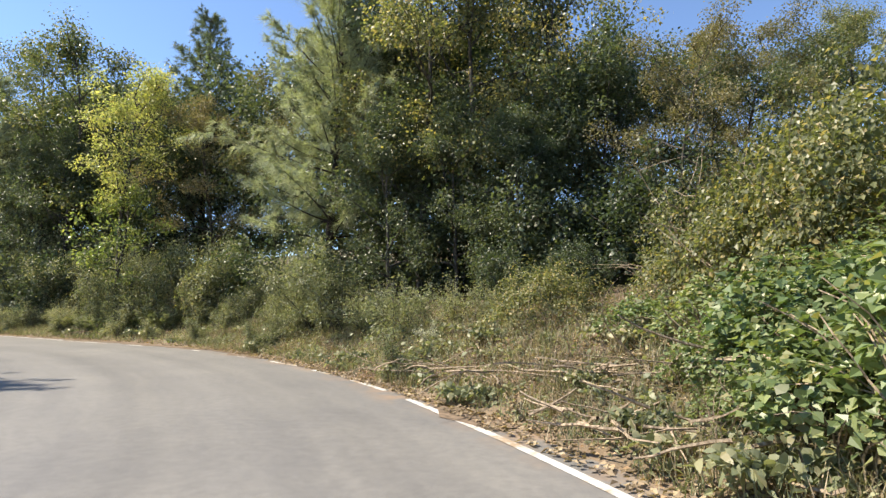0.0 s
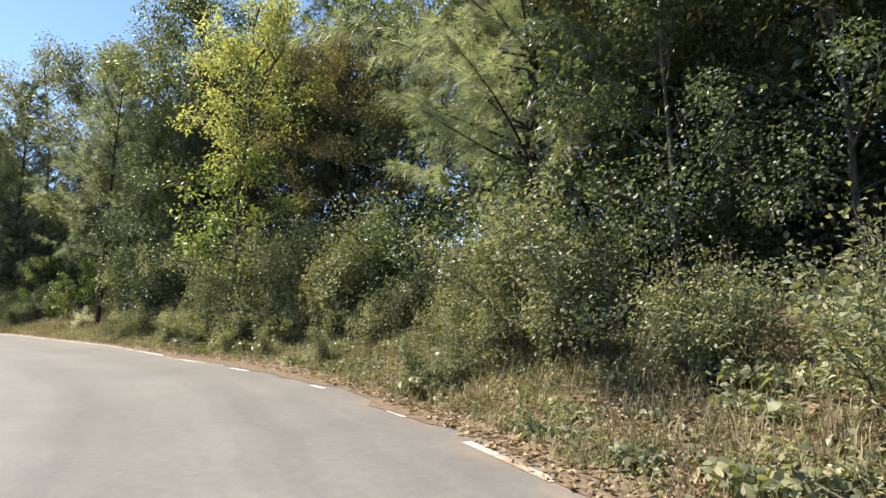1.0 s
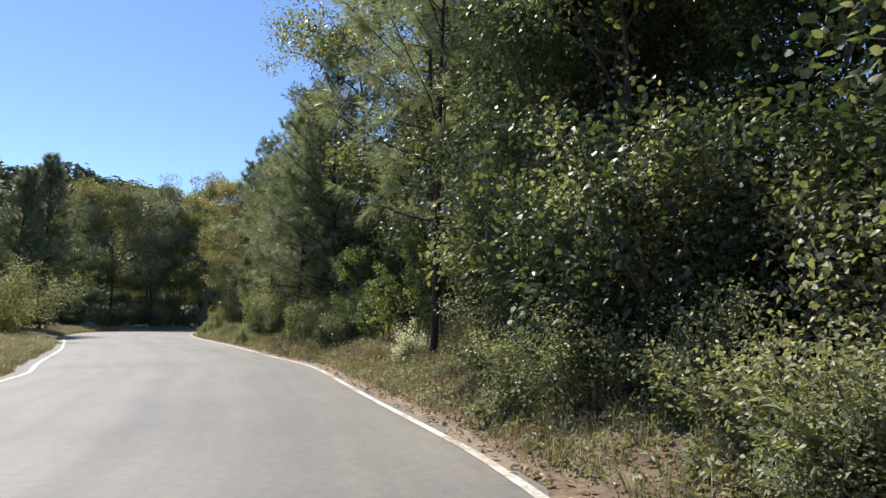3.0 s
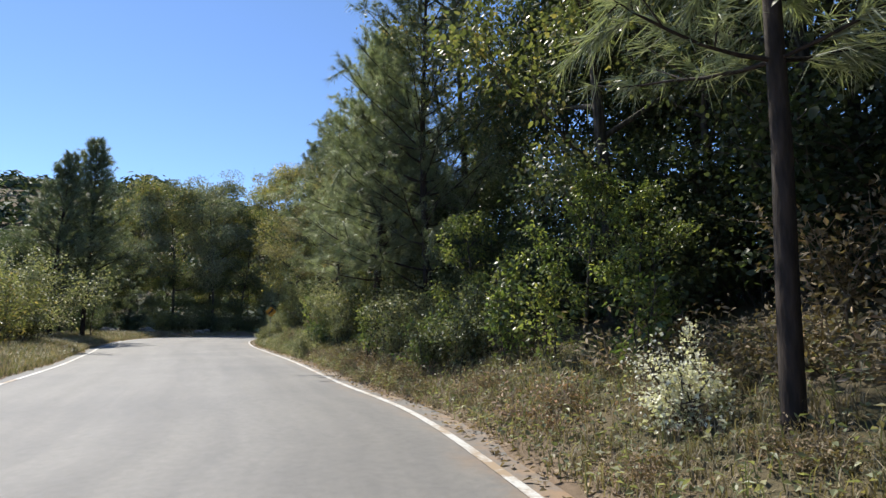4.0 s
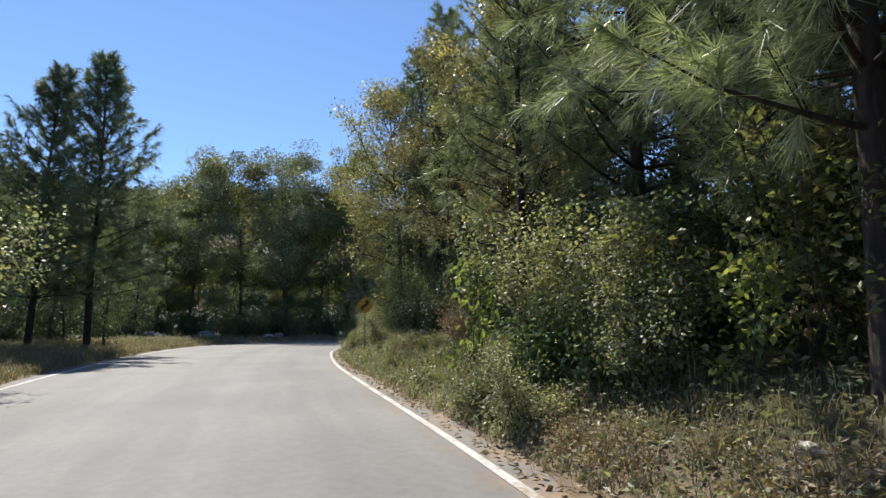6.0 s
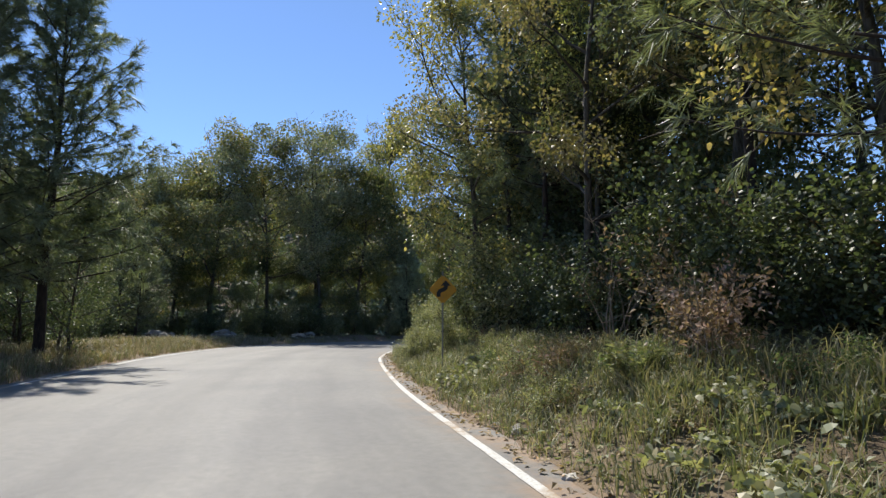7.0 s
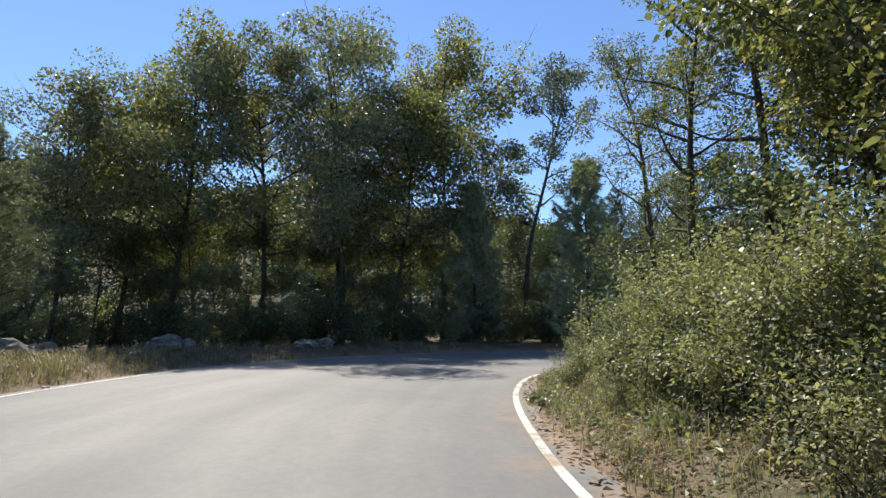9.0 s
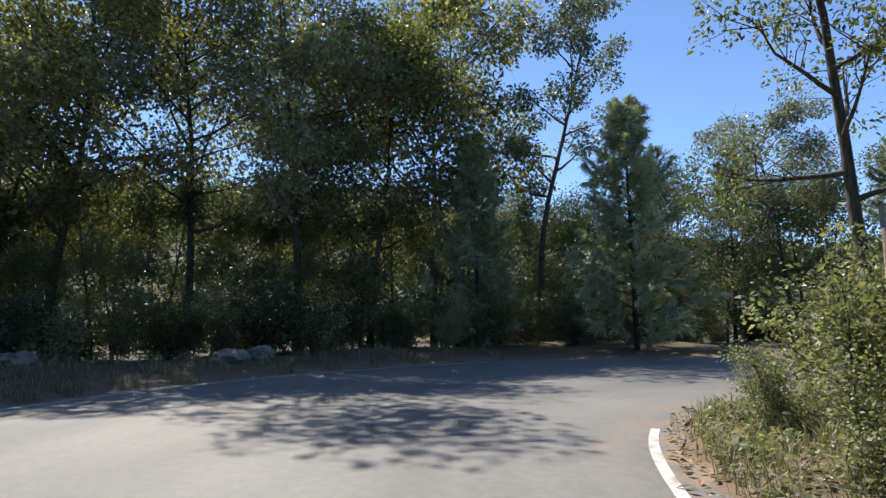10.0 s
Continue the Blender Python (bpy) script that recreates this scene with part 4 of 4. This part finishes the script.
for s, d, k, size in ((66.4, 3.6, 2, 1.0), (67.8, 3.2, 4, 0.9), (69.2, 3.6, 4, 1.0), (70.8, 3.4, 2, 1.1), (68.4, 4.8, 4, 1.1), (71.2, 5.0, 4, 1.15)):
    x, y = along(s, d)
    put(SHRUBS[k], x, y, s * 3, size)
for s in np.arange(67.5, 78, 0.9):
    x, y = along(s, rng.uniform(1.3, 1.9))
    put(FRONT[int(s * 3) % 2], x, y, s * 4, rng.uniform(0.5, 0.8))
for x, y, size in ((-58.0, 43.2, 1.1), (-54.8, 42.4, 1.1), (-61.2, 45.6, 0.9), (-51.6, 41.6, 1.1), (-62.8, 44.2, 0.8)):
    put(BACK, x, y, x, size)
put(BARE, -42.0, 19.8, 0.0, 0.9, 3.0)
put(POLE, -46.6, 35.6, 0.7, 0.95)
put(BARE, 4.2, 9.4, 0.4, 1.0)
put(BARE, -48.8, 35.0, 0.8, 0.85, 1.1)

# ---- left side and the bend ----
for x, y, size in ((-61.5, 25.4, 1.0), (-59.9, 23.6, 0.86)):
    put(SIDE_PINE, x, y, y, size)
for x, y, k, size in ((-85.4, 39.9, 0, 1.08), (-86.6, 31.8, 1, 1.12), (-88.0, 46.8, 1, 1.38), (-86.0, 27.2, 0, 0.78), (-87.2, 36.0, 0, 1.02), (-86.2, 43.0, 1, 0.98), (-89.0, 29.4, 1, 0.95),
                      (-96, 33, 0, 0.62), (-97, 43, 1, 0.66), (-96, 54, 0, 0.66), (-80, 61, 0, 0.7), (-70, 63, 1, 0.72)):
    put(FAR_TREES[k], x, y, x * 1.7 + y, size)
for x, y, size in ((-85.2, 51.0, 1.03), (-89.5, 41.0, 0.95)):
    put(AIRY, x, y, x, size)
for x, y, size in ((-79.2, 50.8, 0.98), (-73.2, 57.6, 0.82), (-83.4, 46.6, 0.9), (-64.5, 61.0, 0.9)):
    put(CONE, x, y, x, size)
for i in range(17):
    put(BACK, -88.6 + 0.7 * math.sin(i * 2.1) + max(0, i - 11) * 1.6, 23.5 + i * 2.4, i * 1.3, 0.7 + 0.06 * math.sin(i * 1.7))
for i in range(24):
    put(SHRUBS[3] if i % 2 else BACK, -85.0 - (i % 2) * 1.6 - rng.uniform(0, 1.5), 25 + i * 1.5, i * 1.9, 1.15 if i % 2 else 0.42, 0.95)
for x, y, size in ((-62.8, 26.0, 0.5), (-64.5, 24.4, 0.55), (-66.5, 25.2, 0.5), (-60.2, 21.2, 0.55), (-68.5, 23.6, 0.6), (-57, 19.6, 0.5)):
    put(BACK, x, y, x, size)
for x, y, size in ((-82.5, 55.5, 0.7), (-83.0, 61.2, 0.75), (-78.2, 26.6, 0.62), (-76.4, 27.4, 0.5)):
    put(PINES[0], x, y, x, size)
for x, y, size in ((-49.6, 19.2, 1.2), (-43, 17.6, 1.1), (-40, 15, 1.1), (-55, 19.5, 1.3), (-58.5, 21.5, 1.0), (-66, 22, 1.2), (-70, 23.5, 1.2), (-74, 25.5, 1.1), (-79.5, 26.6, 1.2)):
    put(SHRUBS[2 if y < 22 else 3], x, y, x + y, size)
for i in range(24):
    y = 31.5 + i * 1.45
    put(SHRUBS[(3, 0, 2, 3, 4)[i % 5]], -82.0 - rng.uniform(0, 1.8) + max(0, y - 52) * 0.12, y, y * 2, rng.uniform(0.5, 1.1) if i % 5 == 4 else rng.uniform(0.7, 1.4))
for x, y in ((-60, 13), (-66, 15), (-72, 17), (-78, 20), (-84, 18), (-70, 9), (-90, 22), (-98, 30), (-96, 38), (-98, 47), (-94, 58), (-88, 62), (-53, 9), (-46, 6), (-82, 66), (-100, 20)):
    put(BACK, x, y, x, rng.uniform(0.9, 1.2))


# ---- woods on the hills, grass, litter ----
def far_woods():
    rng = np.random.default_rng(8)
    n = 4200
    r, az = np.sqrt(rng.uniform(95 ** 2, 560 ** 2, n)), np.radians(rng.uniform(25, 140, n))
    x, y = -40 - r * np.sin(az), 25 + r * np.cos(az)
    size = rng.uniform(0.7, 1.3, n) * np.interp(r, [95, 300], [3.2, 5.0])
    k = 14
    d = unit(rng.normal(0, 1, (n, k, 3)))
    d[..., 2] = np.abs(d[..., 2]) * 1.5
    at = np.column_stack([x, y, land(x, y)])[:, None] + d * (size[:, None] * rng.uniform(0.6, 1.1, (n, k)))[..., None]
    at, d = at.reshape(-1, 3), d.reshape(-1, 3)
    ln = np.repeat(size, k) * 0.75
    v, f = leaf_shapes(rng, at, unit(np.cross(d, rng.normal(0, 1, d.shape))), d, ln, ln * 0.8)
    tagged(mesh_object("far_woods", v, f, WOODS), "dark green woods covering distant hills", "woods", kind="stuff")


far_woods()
rng = np.random.default_rng(9)


def strewn(n, s0, s1, d0, d1, power=1.0):
    s, u = rng.uniform(s0, s1, n), rng.uniform(0, 1, n) ** power
    i = np.clip(np.searchsorted(S, s), 0, len(S) - 1)
    d = d0 + (d1 - d0) * u
    if d1 < 0:
        d = -WIDTH[i] + d
    p = LINE[i] + WAY[i] * (s - S[i])[:, None] + RIGHT[i] * d[:, None]
    return p[:, 0], p[:, 1]


def tufted(x, y, spread=0.07, per=9):
    x, y = np.repeat(x, per), np.repeat(y, per)
    return x + rng.normal(0, spread, len(x)), y + rng.normal(0, spread, len(y))


x, y = tufted(*strewn(2400, 26, 52, 0.42, 2.4, 1.1), 0.07, 9)
blades("dry_grass", 3, x, y, 0.17, STRAW, "dry brown grass along the shaded verge", 0.010)
x, y = tufted(*strewn(1500, -4, 16, 0.6, 4.6, 0.9), 0.09, 9)
blades("dry_grass", 5, x, y, 0.30, STRAW, "dry brown grass among the weeds", 0.010)
x, y = tufted(*strewn(4800, -3, 84, 0.4, 2.6, 1.2), 0.06, 9)
s, _, _ = beside(x, y)
keep = (s < 28) | (s > 50) | (rng.uniform(0, 1, len(s)) < 0.25)
x, y = x[keep], y[keep]
blades("verge_grass", 1, x, y, 0.28, GRASS, "dry straw-coloured and green grass along the verge", 0.009)
x, y = tufted(*strewn(5200, 26, 86, -0.42, -5.5, 1.3), 0.08, 9)
blades("verge_grass", 2, x, y, 0.32, GRASS, "dry yellow grass on the far verge", 0.011)
x, y = tufted(*strewn(5600, 30, 82, -0.4, -6.5, 1.1), 0.09, 9)
blades("dry_grass", 6, x, y, 0.30, STRAW, "tan dry grass on the open verge", 0.010)
x, y = tufted(*strewn(240, 50, 67, 0.8, 3.0, 0.9), 0.11, 52)
blades("tall_grass", 4, x, y, 0.34, GRASS, "tall rank yellow-green grass in tufts", 0.011)
x, y = strewn(34000, -5, 84, 0.45, 4.0, 1.3)
n = len(x)
v, f = leaf_shapes(rng, np.column_stack([x, y, land(x, y) + rng.uniform(0.01, 0.17, n)]), rng.normal(0, 1, (n, 3)) * [1, 1, 0.4], rng.normal(0, 0.5, (n, 3)) + [0, 0, 1], 0.075 * rng.uniform(0.5, 1.4, n), 0.045)
tagged(mesh_object("low_herbs", v, f, LEAF_SHRUB), "low green herbs covering the bank", "ground cover", kind="stuff")
x, y = strewn(7000, -3, 84, 0.1, 1.7, 1.3)
x2, y2 = strewn(9000, -4, 16, 0.08, 2.6, 1.0)
x, y = np.concatenate([x, x2]), np.concatenate([y, y2])
n = len(x)
v, f = leaf_shapes(rng, np.column_stack([x, y, np.maximum(land(x, y), 0) + 0.03]), np.column_stack([rng.normal(0, 1, (n, 2)), rng.normal(0, 0.15, n)]), rng.normal(0, 0.35, (n, 3)) + [0, 0, 1], 0.085 * rng.uniform(0.5, 1.3, n), 0.05)
tagged(mesh_object("leaf_litter", v, f, LEAF_DRY), "fallen brown leaves strewn along the road's edge", "leaf litter", kind="stuff")


def brushwood(x, y, seed, count, long):
    """Cut branches lying in a heap."""
    rng = np.random.default_rng(seed)
    heap = empty("cut_branches", "heap of cut dry sticks lying on the verge", "brushwood")
    for i in range(count):
        a = np.array([rng.normal(0, 0.45), rng.normal(0, 0.45), 0.04 + abs(rng.normal(0, 0.10))])
        p = bent(rng, a, (rng.normal(0, 1), rng.normal(0, 1), rng.normal(0.05, 0.12)), long * rng.uniform(0.5, 1.2), 5, 0, 0.12)
        p[:, 2] = np.maximum(p[:, 2], 0.02)
        r = rng.uniform(0.009, 0.02)
        v, f = tubes([(p, np.linspace(r, r * 0.4, len(p)))], 5)
        mesh_object("stick", v, f, BARK_DRY, heap)
    heap.matrix_basis = pose(x, y, height(x, y))


def rock(x, y, seed, size, mat=None, label="weathered grey limestone rock among verge weeds", group="rocks by the bend"):
    rng = np.random.default_rng(seed)
    bm = bmesh.new()
    bmesh.ops.create_icosphere(bm, subdivisions=3, radius=size)
    shift = Vector(rng.uniform(-9, 9, 3))
    for v in bm.verts:
        v.co *= 1 + 0.5 * noise.noise(v.co * (1.7 / size) + shift) + 0.28 * noise.noise(v.co * (4.5 / size) + shift) + 0.1 * noise.noise(v.co * (11 / size) + shift)
        v.co.z *= 0.7
    me = bpy.data.meshes.new("rock")
    bm.to_mesh(me)
    bm.free()
    me.materials.append(mat or STONE)
    ob = tagged(new("rock", me), label, "rock", group)
    ob.matrix_basis = pose(x, y, height(x, y) + size * 0.25, 0, 0, seed * 50)


rock(-75.0, 28.4, 6, 0.58)
rock(-76.2, 29.0, 7, 0.45)
rock(-78.6, 32.0, 8, 0.56)
rock(-79.5, 32.6, 9, 0.4)
rock(-80.4, 37.2, 10, 0.45)
rock(-80.9, 38.0, 2, 0.4)
rock(-75.6, 31.4, 4, 0.16)

for x, y, size in ((-76.0, 28.7, 1.6), (-77.2, 28.9, 1.3), (-75.4, 28.0, 1.2), (-80.4, 31.4, 1.7), (-80.5, 32.6, 1.4), (-81.2, 33.4, 1.5), (-81.4, 36.2, 1.3), (-81.3, 37.2, 1.5)):
    put(DRY_SHRUB if size < 1.45 else WEED, x, y, x * 3, size * (0.6 if size < 1.45 else 1.0))
brushwood(0.2, 8.4, 1, 22, 1.3)
brushwood(1.5, 6.9, 2, 22, 1.2)
brushwood(-0.6, 9.6, 3, 10, 1.4)
brushwood(2.7, 5.2, 4, 20, 1.1)
brushwood(-12.6, 20.3, 5, 8, 1.2)
brushwood(1.75, 5.0, 6, 30, 0.7)
brushwood(2.05, 4.3, 7, 18, 0.6)

for i, (x, y, size) in enumerate(((-50.2, 32.75, 0.08), (-49.7, 32.9, 0.06), (-47.1, 31.84, 0.08), (-47.6, 31.9, 0.06), (-45.5, 31.2, 0.07), (-71.9, 29.4, 0.11), (-70.4, 30.3, 0.09), (-73.4, 30.4, 0.09), (-36.6, 30.2, 0.08), (-29.2, 27.2, 0.05), (-54.4, 33.8, 0.08), (-57.8, 35.2, 0.07))):
    rock(x, y, 20 + i, size, STONE_PALE, "small pale broken stone on the verge", "verge stones")


def stake(x, y):
    """A thin weathered marker stake."""
    post = empty("marker_stake", "thin weathered grey stake standing in the verge weeds", "stake")
    v, f = tubes([(np.array([(0, 0, -0.3), (0.01, 0, 0.7), (0.03, 0.01, 1.75)]), np.array([0.02, 0.019, 0.017]))], 7)
    mesh_object("shaft", v, f, BARK_DRY, post, smooth=True)
    v, f = tubes([(np.array([(0.027, 0.009, 1.62), (0.03, 0.01, 1.77)]), np.array([0.023, 0.022]))], 7)
    mesh_object("cap", v, f, STEEL, post, "dull metal cap")
    post.matrix_basis = pose(x, y, height(x, y))


stake(-66.1, 39.9)

# ---- curve warning sign ----
def warning_sign(x, y):
    sign = empty("warning_sign", "yellow diamond winding-road warning sign on a steel post", "road sign")
    z0 = height(x, y)
    bm = bmesh.new()
    bmesh.ops.create_cone(bm, cap_ends=True, segments=10, radius1=0.019, radius2=0.019, depth=2.5, matrix=Matrix.Translation((0, 0, 0.95)))
    part("post", bm, STEEL, sign)
    side = 0.455
    bm = bmesh.new()
    bmesh.ops.create_cube(bm, size=1, matrix=Matrix.Translation((0, -0.045, 1.80)) @ Matrix.Rotation(radians(45), 4, "Y") @ Matrix.Diagonal((side, 0.006, side, 1)))
    bmesh.ops.bevel(bm, geom=[e for e in bm.edges if abs((e.verts[0].co - e.verts[1].co).y) > 0.004], offset=0.035, segments=3, affect="EDGES")
    plate = part("plate", bm, SIGN_YELLOW, sign)
    for z in (1.62, 1.98):
        bm = bmesh.new()
        bmesh.ops.create_cone(bm, cap_ends=True, segments=8, radius1=0.011, radius2=0.009, depth=0.014, matrix=Matrix.Translation((0, -0.054, z)) @ Matrix.Rotation(radians(90), 4, "X"))
        part("bolt", bm, STEEL, plate)
    bm = bmesh.new()
    line = [(-0.10, -0.16), (-0.10, -0.08), (-0.06, -0.03), (0.02, 0.0), (0.06, 0.04), (0.06, 0.09)]
    w = 0.045
    rows = []
    for i, p in enumerate(line):
        a, b = Vector(line[max(0, i - 1)]), Vector(line[min(len(line) - 1, i + 1)])
        n = (b - a).normalized().orthogonal()
        rows.append([bm.verts.new((p[0] + n.x * k, -0.053, 1.80 + p[1] + n.y * k)) for k in (-w, w)])
    for r, q in zip(rows, rows[1:]):
        bm.faces.new((r[0], r[1], q[1], q[0]))
    bm.faces.new([bm.verts.new((a, -0.053, 1.80 + b)) for a, b in ((-0.05, 0.08), (0.17, 0.08), (0.06, 0.20))])
    part("arrow", bm, SIGN_BLACK, plate, "black winding arrow")
    sign.matrix_basis = Matrix.LocRotScale((x, y, z0), Euler((0, 0, radians(72))), (1, 1, 1))


warning_sign(-52.6, 33.8)
